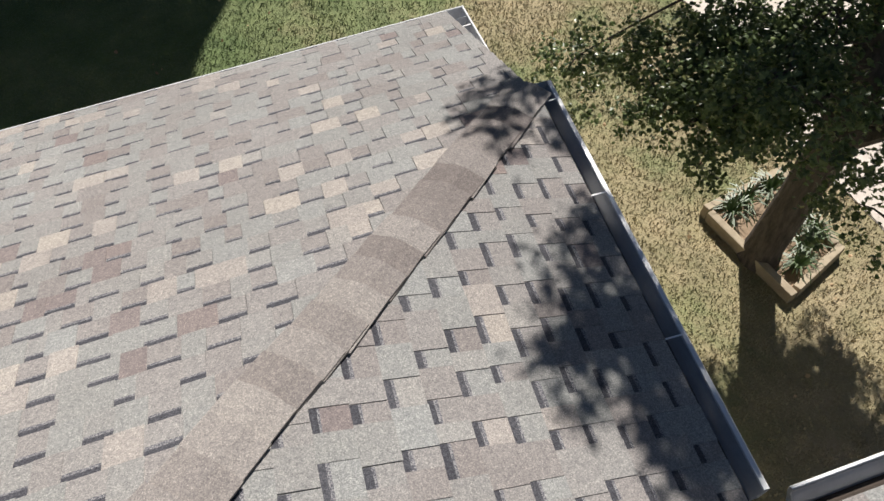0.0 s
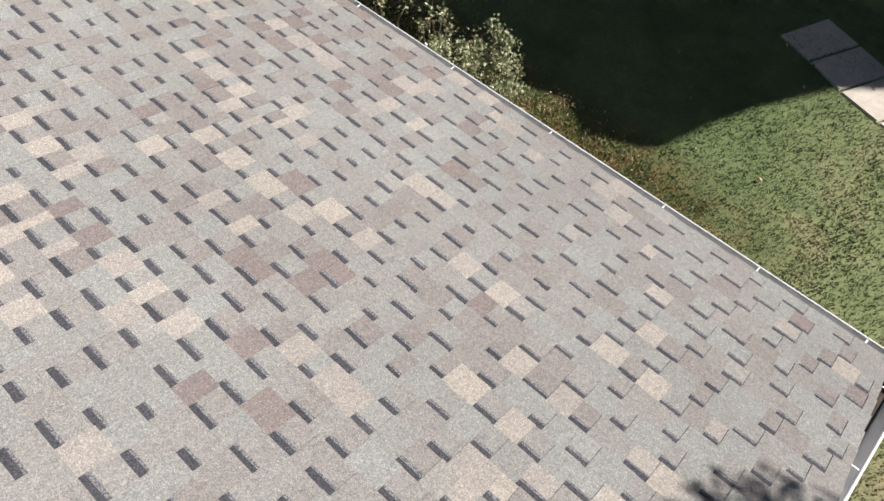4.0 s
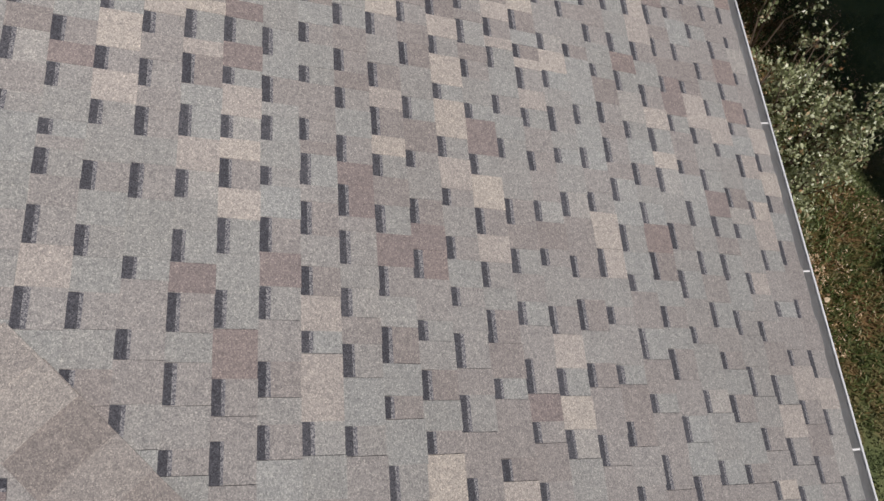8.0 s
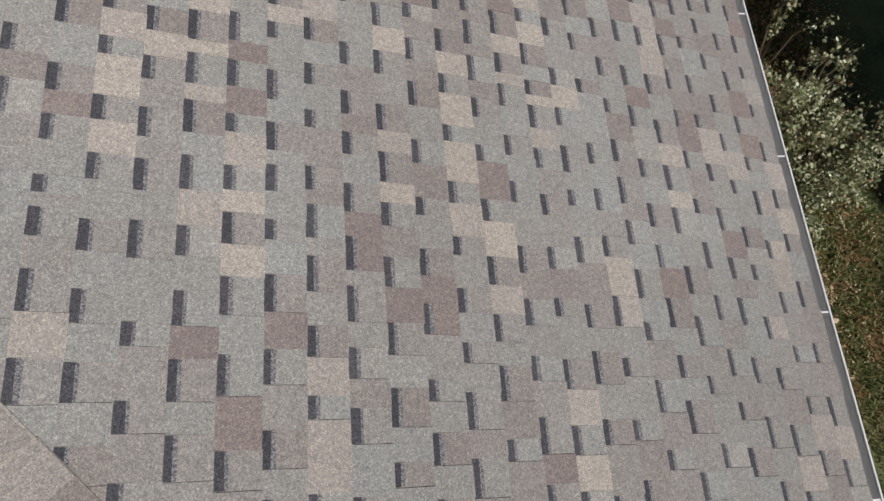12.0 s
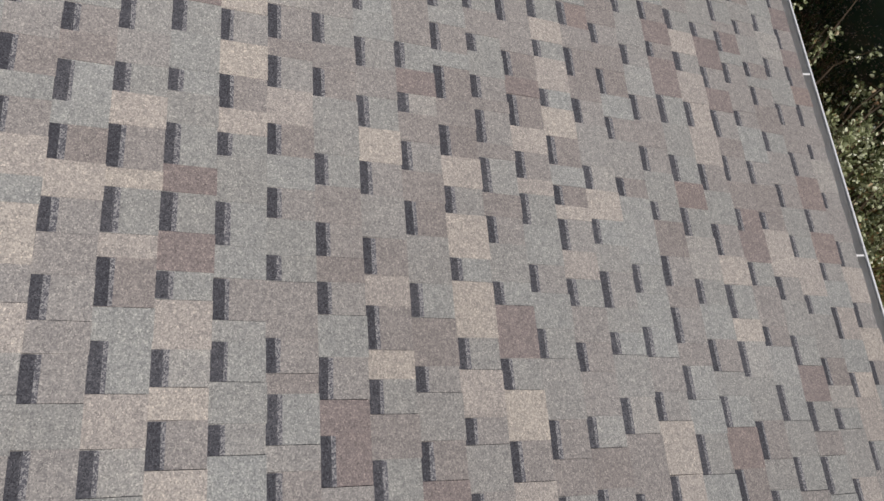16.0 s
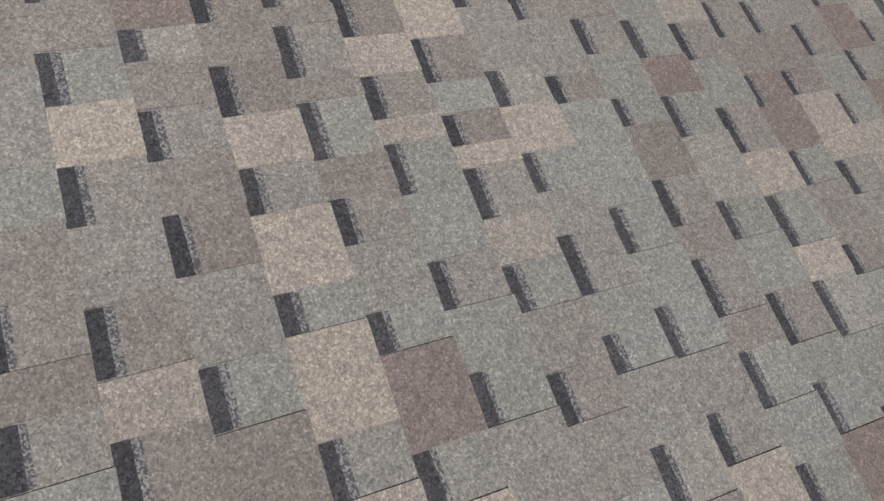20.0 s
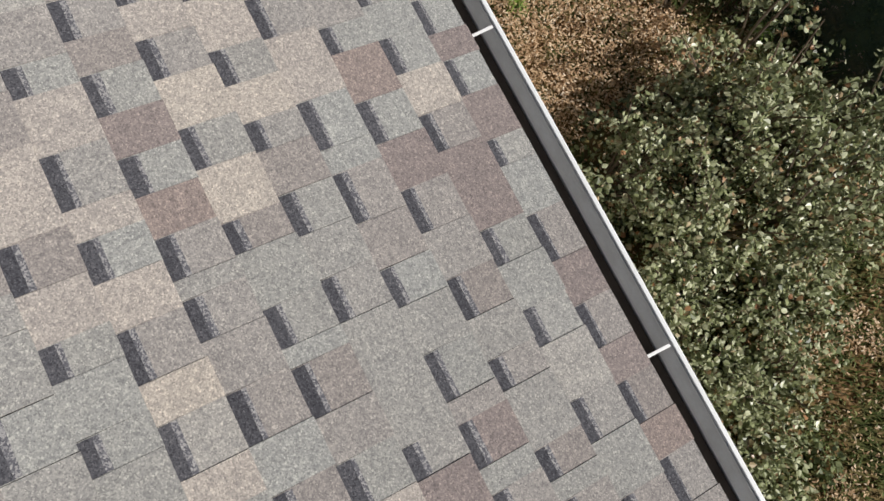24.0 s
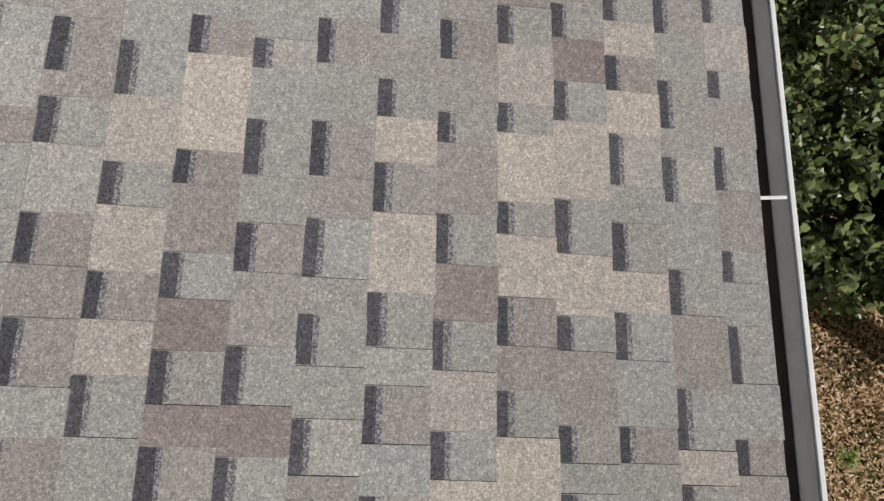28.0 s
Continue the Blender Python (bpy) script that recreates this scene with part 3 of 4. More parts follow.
front = deck("roof_slope", [on_front(FRONT_END, EDGE_V + 0.004), on_front(ROOF_END, EDGE_V + 0.004), on_front(ROOF_END, RIDGE_Y), on_front(ridge_x, RIDGE_Y), on_front(SIDE_X, SIDE_X + HIP), on_front(front_end(1.5), 1.5)], 0.04, "sunlit front roof slope of grey, tan and brown shingles")
ridge_s = ridge_x - SIDE_X
side = deck("roof_slope", [tuple(side_point(0, 0, -0.004)), tuple(side_point(ridge_s * HIP_ALONG, ridge_s * HIP_UP, -0.004)), tuple(side_point(2 * ridge_s * HIP_ALONG, 0, -0.004))], 0.04, "side roof slope partly shaded by the tree")
back = deck("roof_slope", [(ridge_x, RIDGE_Y, ridge_z - 0.004), (ROOF_END, RIDGE_Y, ridge_z - 0.004), (ROOF_END, BACK_Y, EAVE), (SIDE_X, BACK_Y, EAVE), (SIDE_X, RIDGE_Y + ridge_s, ridge_z - ridge_s * TAN - 0.004)], 0.04, "shaded back roof slope")

shingle_slope(front, frame_front(), range(-1, 26), front_line, front_limits, lambda u, v: -0.9 < u < 4.4 and v < 1.75, 11, LIGHT_TABS, BROWN_TABS, GAPS)
shingle_slope(side, frame_side(), range(-1, 22), side_line, side_limits, lambda u, v: -3.6 < u and v < 2.7, 12, {}, {})


def frame_back():
    return Matrix(((-1, 0, 0, 0), (0, -COS, SIN, BACK_Y), (0, SIN, COS, EAVE), (0, 0, 0, 1)))


def back_limits(v0, v1):
    """A back course runs from the far end to the hip, or to the end of the slope below it."""
    y = (v0 + v1) / 2 * COS
    return -ROOF_END, min(-SIDE_X, HIP - y) - 0.03


shingle_slope(back, frame_back(), range(0, 25), front_line, back_limits, lambda u, v: False, 13, {}, {})


# caps on the hip and the ridge
def cap_mesh(length, half, spread):
    """One bent cap piece: thick edges, draped over the ridge line along local x, apex at z = 0."""
    bm = bmesh.new()
    prof = [(-half, -half * spread), (-half * 0.5, -half * spread * 0.52), (-0.03, -0.004), (0.03, -0.004), (half * 0.5, -half * spread * 0.52), (half, -half * spread)]
    rows = []
    for x, lift in ((0.0, 0.021), (length, 0.004)):
        rows.append(([bm.verts.new((x, p, q + lift)) for p, q in prof], [bm.verts.new((x, p, q + lift - 0.008)) for p, q in prof]))
    (t0, b0), (t1, b1) = rows
    for i in range(len(prof) - 1):
        bm.faces.new((t0[i], t1[i], t1[i + 1], t0[i + 1]))
        bm.faces.new((t0[i], t0[i + 1], b0[i + 1], b0[i]))
    bm.faces.new((t0[0], b0[0], b1[0], t1[0]))
    bm.faces.new((t0[-1], t1[-1], b1[-1], b0[-1]))
    me = bpy.data.meshes.new("cap")
    bm.to_mesh(me)
    bm.free()
    me.materials.append(M_CAP)
    return me


def build_caps():
    rng = random.Random(4)
    hip_dir = Vector((1, 1, TAN)).normalized()
    # across the hip the slopes fall by this much
    half = 0.13
    hip_me = cap_mesh(0.30, half, TAN / math.sqrt(2))
    start = Vector((SIDE_X + 0.02, SIDE_X + HIP + 0.02, EAVE + (SIDE_X + HIP) * TAN + 0.014))
    total = (Vector((ridge_x, RIDGE_Y, ridge_z)) - start).length
    x_ax = hip_dir
    y_ax = Vector((-1, 1, 0)).normalized()
    z_ax = x_ax.cross(y_ax)
    rot = Matrix((x_ax, y_ax, z_ax)).transposed().to_4x4()
    n = int(total / 0.15)
    for i in range(n + 1):
        ob = part("hip_cap", hip_me, front)
        ob.matrix_local = Matrix.Translation(start + hip_dir * i * 0.15) @ rot @ Matrix.Translation((0, rng.uniform(-0.007, 0.007), rng.uniform(0, 0.004))) @ Matrix.Rotation(rng.uniform(-0.035, 0.035), 4, "Z")
    ridge_me = cap_mesh(0.30, 0.15, TAN)
    for i in range(int((ROOF_END - ridge_x) / 0.15)):
        ob = part("ridge_cap", ridge_me, front)
        ob.matrix_local = Matrix.Translation((ridge_x + i * 0.15, RIDGE_Y + rng.uniform(-0.004, 0.004), ridge_z + 0.016)) @ Matrix.Rotation(math.pi, 4, "Z") @ Matrix.Translation((-0.3, 0, 0))


build_caps()


# gutters, built along local x with the lip at y = 0 and the fascia side at y > 0
def gutter(length, place, ends, straps, label, foot=0.052, lip=0.007):
    prof = [(0.002, -0.014), (lip - 0.001, -0.012), (lip, -0.002), (lip - 0.003, 0.002), (-0.004, 0.002), (-0.009, -0.004), (-0.009, -0.034), (-0.002, -0.052), (0.006, -0.072), (0.014, -0.100), (0.128, -0.102), (0.128, 0.004)]
    inner = [(0.127, 0.004), (0.127, -0.098), (foot, -0.096), (foot * 0.86, -0.088), (foot * 0.64, -0.066), (foot * 0.38, -0.044), (0.006, -0.030)]
    bm = extrude_profile(prof + inner, length)
    for e in ends:
        box(bm, e - 0.001, 0.0, -0.10, e + 0.001, 0.127, 0.002)
    g = part("gutter", bm, house, label, M_GUTTER)
    g.matrix_local = place
    # inner faces in a greyer tone that carries the shade below the lip
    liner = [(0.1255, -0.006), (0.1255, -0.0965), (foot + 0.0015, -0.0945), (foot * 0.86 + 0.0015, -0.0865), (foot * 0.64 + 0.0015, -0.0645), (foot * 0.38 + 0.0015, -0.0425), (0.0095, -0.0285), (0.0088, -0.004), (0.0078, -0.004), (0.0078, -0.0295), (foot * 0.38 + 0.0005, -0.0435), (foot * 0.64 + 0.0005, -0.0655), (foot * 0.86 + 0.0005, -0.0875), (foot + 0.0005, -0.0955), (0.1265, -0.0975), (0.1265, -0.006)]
    part("lining", extrude_profile(liner, length - 0.006), g, "weathered inside of the gutter, greyed for the shade under the lip", M_LINING_SHADE)
    litter = [(foot + 0.002, -0.094), (foot + 0.0025, -0.084), (0.080, -0.076), (0.125, -0.080), (0.125, -0.0955)]
    part("debris", extrude_profile(litter, length - 0.004), g, "dark leaf litter on the gutter floor", M_DEBRIS)
    for u in straps:
        sb = bmesh.new()
        box(sb, u - 0.0045, 0.014, 0.0035, u + 0.0045, 0.128, 0.0065, 0.001)
        part("bracket", sb, g, "white hanger strap", M_BRACKET)
    return g


LIP_Y = -0.024
LIP_X = -3.385
GTOP = EAVE - 0.03
STRAPS = (-3.09, -2.41, -1.75, -0.87, 0.0, 0.94, 1.93, 2.79, 3.75, 4.65, 5.6, 6.5, 7.4, 8.3)
gutter(ROOF_END - LIP_X, Matrix.Translation((LIP_X, LIP_Y, GTOP)), (ROOF_END - LIP_X,), [u - LIP_X for u in STRAPS], "white aluminium gutter along the front eave", foot=0.028)
# the return round the corner; local x runs back towards the eave
RETURN_END = 0.97
gutter(RETURN_END - LIP_Y + 0.01, Matrix.Translation((LIP_X - 0.01, RETURN_END, GTOP - 0.003)) @ Matrix.Rotation(-math.pi / 2 + 0.01, 4, "Z"), (0.002,), (RETURN_END - 0.72, RETURN_END - 0.20), "short white return gutter at the corner")
side_turn = math.atan2(-SIDE_EAVE.y, -SIDE_EAVE.x)
side_out = Vector((-SIDE_EAVE.y, SIDE_EAVE.x, 0))
SIDE_TOP = SIDE_FOOT.z - 0.02
SIDE_LEN = 2.42
side_lip = SIDE_FOOT + SIDE_EAVE * (SIDE_LEN - 0.02) + side_out * 0.105
gutter(SIDE_LEN, Matrix.Translation((side_lip.x, side_lip.y, SIDE_TOP)) @ Matrix.Rotation(side_turn, 4, "Z"), (SIDE_LEN - 0.001,), [SIDE_LEN - u for u in (0.16, 0.87, 1.72)], "white gutter along the side eave, half in shade", lip=0.018)


# fascia boards, soffits and walls
def wall_part(name, x0, y0, z0, x1, y1, z1, mat, label=""):
    return part(name, boxed(x0, y0, z0, x1, y1, z1), house, label, mat)


plank = [(0.0, EAVE - 0.19), (0.0, EAVE - 0.016), (0.022, EAVE - 0.016), (0.022, EAVE - 0.19)]
board = part("fascia", extrude_profile(plank, ROOF_END - FRONT_END - 0.02), house, "", M_FASCIA)
board.matrix_local = Matrix.Translation((FRONT_END + 0.02, EDGE_V + 0.006, 0))
wall_part("soffit", FRONT_END, EDGE_V + 0.13, EAVE - 0.20, ROOF_END, 0.50, EAVE - 0.18, M_FASCIA)
wall_part("wall", -2.85, 0.45, -1.2, ROOF_END - 0.3, 0.62, EAVE - 0.02, M_SIDING, "cream lap siding wall under the eave")
wall_part("wall", -2.85, 0.625, -1.2, -2.7, BACK_Y - 0.4, EAVE + 0.1, M_SIDING)
wall_part("wall", -2.69, BACK_Y - 0.5, -1.2, ROOF_END - 0.3, BACK_Y - 0.35, EAVE - 0.02, M_SIDING)
wall_part("wall", ROOF_END - 0.45, 0.63, -1.2, ROOF_END - 0.3, BACK_Y - 0.51, EAVE - 0.02, M_SIDING)
side_board = part("fascia", boxed(0.0, 0.0, -0.17, 4.3, 0.02, -0.02), house, "", M_FASCIA)
side_board.matrix_local = Matrix.Translation(SIDE_FOOT + Vector((-0.0, 0.01, -0.02))) @ Matrix.Rotation(math.atan2(SIDE_EAVE.y, SIDE_EAVE.x), 4, "Z") @ Matrix.Translation((0, -0.022, 0))


def gable_return():
    """The closed side of the low front part under its sloping edge."""
    bm = bmesh.new()
    prof = [(0.10, EAVE - 0.19), (1.48, EAVE - 0.19), (1.48, EAVE + 1.48 * TAN - 0.06), (0.10, EAVE + 0.10 * TAN - 0.06)]
    a = [bm.verts.new((front_end(y) + 0.022, y, z)) for y, z in prof]
    b = [bm.verts.new((front_end(y) + 0.10, y, z)) for y, z in prof]
    bm.faces.new(a)
    bm.faces.new(b[::-1])
    for i in range(4):
        bm.faces.new((a[i], b[i], b[(i + 1) % 4], a[(i + 1) % 4]))
    bmesh.ops.recalc_face_normals(bm, faces=bm.faces)
    part("rake_board", bm, house, "white boarded end under the rake", M_FASCIA)


gable_return()


# lower wing beside the side slope, in the tree's shade
def build_wing():
    """Low wing against the side slope, its gutter meeting the end of the side gutter."""
    y0, x0, x1, z0 = 4.04, -4.3, -3.18, EAVE + 0.46
    w = deck("roof_slope", [(x0, y0, z0), (x1, y0, z0), (x1, y0 + 2.2, z0 + 2.2 * TAN), (x0, y0 + 2.2, z0 + 2.2 * TAN)], 0.04, "small lower roof in deep shade")
    m = Matrix(((1, 0, 0, 0), (0, COS, -SIN, y0), (0, SIN, COS, z0 + 0.004), (0, 0, 0, 1)))
    shingle_slope(w, m, range(0, 12), lambda k: 0.145 * k, lambda a, b: (x0, x1), lambda u, v: False, 15, {}, {})
    gutter(0.93, Matrix.Translation((x0 - 0.02, y0 - 0.11, z0 - 0.02)), (0.001,), (0.42,), "white gutter of the low wing, in shade")
    wall_part("wall", x0 + 0.3, y0 + 0.3, -1.4, x1 + 0.2, y0 + 0.45, z0 - 0.05, M_SIDING)


build_wing()
# ---- yard ----
def build_shadow_house():
    """Tall unseen house over the way, deep eaves shaped to shadow the lawn."""
    n = thing("unseen_shadow_house", (-8.0, -13.0, -1.5), "unseen tall pale house across the yard, deep eaves shaped to cast the lawn shadow", "house")
    edge = [(2.36, 1.62), (1.54, 1.34), (1.02, 1.68), (0.34, 1.34), (0.1, 0.54), (-0.13, -0.07), (-0.73, -1.18), (-2.6, -3.0), (-2.6, -12.0), (22.0, -12.0), (22.0, 2.9), (4.7, 2.9)]
    z0 = 11.35
    bm = bmesh.new()
    low = [bm.verts.new((x, y, z0)) for x, y in edge]
    top = [bm.verts.new((x, y, z0 + 0.22)) for x, y in edge]
    peak = [bm.verts.new((3.0, -5.8, z0 + 2.6)), bm.verts.new((17.0, -5.8, z0 + 2.6))]
    m = len(edge)
    bm.faces.new(low[::-1])
    for i in range(m):
        bm.faces.new((low[i], low[(i + 1) % m], top[(i + 1) % m], top[i]))
    for i in range(8):
        bm.faces.new((top[i], top[i + 1], peak[0]))
    bm.faces.new((top[8], top[9], peak[1], peak[0]))
    bm.faces.new((top[9], top[10], peak[1]))
    bm.faces.new((top[10], top[11], peak[1]))
    bm.faces.new((top[11], top[0], peak[0], peak[1]))
    bmesh.ops.recalc_face_normals(bm, faces=bm.faces)
    part("roof", bm, n, "", M_GREY)
    part("wall", boxed(2.6, -11.4, -1.0, 21.4, -1.6, z0 - 0.01), n, "", M_SIDING)
    for x in (4, 8, 12, 16):
        for z in (1.2, 4.2, 7.4):
            w = part("window", boxed(x, -1.598, z, x + 1.1, -1.55, z + 1.4, 0.01), n, "", M_FASCIA)
            part("pane", boxed(x + 0.08, -1.548, z + 0.08, x + 1.02, -1.54, z + 1.32), w, "", M_DARKGLASS)


build_shadow_house()


def slab(parent, name, corners, mat, thick=0.07, up=0.02):
    bm = bmesh.new()
    top = [bm.verts.new((x, y, ground_z(x, y) + up)) for x, y in corners]
    low = [bm.verts.new((v.co.x, v.co.y, v.co.z - thick)) for v in top]
    bm.faces.new(top)
    bm.faces.new(low[::-1])
    n = len(top)
    for i in range(n):
        bm.faces.new((top[i], low[i], low[(i + 1) % n], top[(i + 1) % n]))
    bmesh.ops.recalc_face_normals(bm, faces=bm.faces)
    bmesh.ops.bevel(bm, geom=[e for e in bm.edges if all(v in top for v in e.verts)], offset=0.012, segments=2, affect="EDGES")
    me = bpy.data.meshes.new(name)
    bm.to_mesh(me)
    bm.free()
    me.materials.append(mat)
    if parent:
        return part(name, me, parent)
    return new(name, me)


path = tagged(new("pavement_path"), "path of sandy concrete slabs at the edge of the lawn", "path", kind="structure")
for c in (((-2.34, -5.5), (-3.12, -5.23), (-3.4, -6.02), (-2.75, -6.32)), ((-2.78, -6.34), (-3.41, -6.04), (-3.76, -6.91), (-3.1, -7.25)), ((-1.75, -5.66), (-2.31, -5.5), (-2.73, -6.32), (-2.11, -6.49)), ((-1.2, -5.9), (-1.72, -5.68), (-2.09, -6.49), (-1.55, -6.7)), ((-0.65, -6.1), (-1.18, -5.91), (-1.52, -6.72), (-0.97, -6.92))):
    slab(path, "slab", c, M_CONCRETE)
drive = slab(None, "road", ((-3.79, -6.93), (-4.72, -6.39), (-6.3, -5.51), (-7.66, -4.78), (-8.04, -3.82), (-8.06, -2.75), (-7.83, -0.98), (-8.01, 0.84), (-7.8, 3.37), (-12.5, 4.1), (-14.8, -5.2), (-11.1, -12.5), (-5.5, -11.3), (-3.12, -7.28)), M_CONCRETE, 0.06, 0.025)
tagged(drive, "pale concrete drive curving round the lawn", "driveway", kind="structure")


def build_car(x, y, ang, paint, label):
    """Parked saloon; local x runs along its length from the near bumper."""
    c = thing("car", (x, y, ground_z(x, y) - 0.02), label, "car", group="cars on the drive")
    c.rotation_euler = (0, 0, ang)
    bm = bmesh.new()
    side = [(0.0, 0.32), (0.02, 0.62), (0.20, 0.80), (1.05, 0.90), (3.55, 0.94), (4.25, 0.88), (4.42, 0.60), (4.42, 0.30)]
    rows = [[bm.verts.new((px - 0.02 * abs(w) * (4 if i in (0, 1, 7, 6) else 0), w * (0.86 if i in (2, 3, 4, 5) else 0.90) * (0.93 if i in (0, 1, 6, 7) else 1.0), pz)) for i, (px, pz) in enumerate(side)] for w in (-1, 1)]
    k = len(side)
    for i in range(k):
        bm.faces.new((rows[0][i], rows[0][(i + 1) % k], rows[1][(i + 1) % k], rows[1][i]))
    bm.faces.new(rows[0][::-1])
    bm.faces.new(rows[1])
    bmesh.ops.recalc_face_normals(bm, faces=bm.faces)
    bmesh.ops.bevel(bm, geom=list(bm.edges), offset=0.06, segments=3, affect="EDGES", profile=0.6)
    part("body", bm, c, "", paint)
    cab = bmesh.new()
    r0 = [cab.verts.new(p) for p in ((1.15, -0.80, 0.90), (3.75, -0.80, 0.92), (3.75, 0.80, 0.92), (1.15, 0.80, 0.90))]
    r1 = [cab.verts.new(p) for p in ((1.85, -0.62, 1.42), (3.15, -0.62, 1.43), (3.15, 0.62, 1.43), (1.85, 0.62, 1.42))]
    for i in range(4):
        cab.faces.new((r0[i], r0[(i + 1) % 4], r1[(i + 1) % 4], r1[i]))
    bmesh.ops.recalc_face_normals(cab, faces=cab.faces)
    part("window", cab, c, "tinted glass", M_DARKGLASS)
    part("roof", boxed(1.84, -0.63, 1.415, 3.16, 0.63, 1.455, 0.02), c, "", paint)
    for wx in (0.85, 3.55):
        for wy in (-0.80, 0.80):
            t = bmesh.new()
            bmesh.ops.create_cone(t, cap_ends=True, segments=20, radius1=0.31, radius2=0.31, depth=0.2, matrix=Matrix.Translation((wx, wy, 0.31)) @ Matrix.Rotation(math.pi / 2, 4, "X"))
            w = part("wheel", t, c, "black tyre", M_DEBRIS)
            r = bmesh.new()
            bmesh.ops.create_cone(r, cap_ends=True, segments=16, radius1=0.19, radius2=0.17, depth=0.21, matrix=Matrix.Translation((wx, wy, 0.31)) @ Matrix.Rotation(math.pi / 2, 4, "X"))
            part("rim", r, w, "grey rim", M_BRACKET)
    for wy in (-0.62, 0.62):
        part("headlight", boxed(-0.005, wy - 0.17, 0.58, 0.05, wy + 0.17, 0.70, 0.015), c, "clear lamp", M_BRACKET)


# cars added to stand for the dark blue shapes on the drive
build_car(-6.87, -6.44, math.atan2(-0.94, -0.34), M_CARPAINT, "dark blue car parked on the concrete drive")
build_car(-5.09, -6.9, math.atan2(-0.94, -0.34), M_CARPAINT, "dark navy car parked beside the path")


def build_planter():
    """Timber-edged bed round the tree."""
    rng = random.Random(8)
    p = thing("planter_bed", (0, 0, 0), "timber-edged planting bed of mulch round the tree", "planter")
    cs = [Vector((-6.06, 0.13)), Vector((-7.3, -0.2)), Vector((-7.22, 1.03)), Vector((-6.33, 1.42))]
    zs = [ground_z(c.x, c.y) for c in cs]
    for i in range(4):
        a, b = cs[i], cs[(i + 1) % 4]
        d = (b - a)
        ang = math.atan2(d.y, d.x)
        za, zb = zs[i], zs[(i + 1) % 4]
        tilt = math.atan2(zb - za, d.length)
        bm = boxed(-0.03, -0.045, -0.05, d.length - 0.06, 0.045, 0.16, 0.012)
        t = part("timber", bm, p, "weathered pale board", M_TIMBER)
        t.matrix_local = Matrix.Translation((a.x, a.y, za)) @ Matrix.Rotation(ang, 4, "Z") @ Matrix.Rotation(-tilt, 4, "Y")
    bm = bmesh.new()
    n = 10
    grid = []
    for j in range(n + 1):
        row = []
        for i in range(n + 1):
            s, t = i / n, j / n
            q = (cs[0] * (1 - s) + cs[1] * s) * (1 - t) + (cs[3] * (1 - s) + cs[2] * s) * t
            row.append(bm.verts.new((q.x, q.y, ground_z(q.x, q.y) + 0.07 + 0.04 * noise.noise((q.x * 3, q.y * 3, 2)))))
        grid.append(row)
    for j in range(n):
        for i in range(n):
            bm.faces.new((grid[j][i], grid[j][i + 1], grid[j + 1][i + 1], grid[j + 1][i]))
    part("mulch", bm, p, "loose brown mulch", M_SOIL)
    for x, y in ((-6.6, 0.1), (-7.0, 0.02), (-6.98, 0.57), (-7.08, 0.75), (-6.88, 0.89), (-6.63, 1.1), (-6.35, 0.22)):
        lily = thing("daylily", (x, y, ground_z(x, y) + 0.06), "tuft of strappy green leaves in the planting bed", "plant", "tufts in the planter")
        part("foliage", lily_mesh(rng), lily)


def lily_mesh(rng):
    verts, faces = [], []
    for i in range(46):
        a = rng.uniform(0, 6.283)
        ln, up = rng.uniform(0.16, 0.34), rng.uniform(0.10, 0.24)
        w = rng.uniform(0.007, 0.014)
        c, s = math.cos(a), math.sin(a)
        b = len(verts)
        for t, h in ((0.05, 0.0), (0.45, 0.9), (0.8, 0.85), (1.0, 0.45)):
            ww = w * (1.2 - t * 0.9)
            verts += [(c * ln * t - s * ww, s * ln * t + c * ww, up * h), (c * ln * t + s * ww, s * ln * t - c * ww, up * h)]
        for k in range(3):
            faces.append((b + 2 * k, b + 2 * k + 1, b + 2 * k + 3, b + 2 * k + 2))
    return mesh_from("daylily", verts, faces, [M_LILY_LEAF])


build_planter()


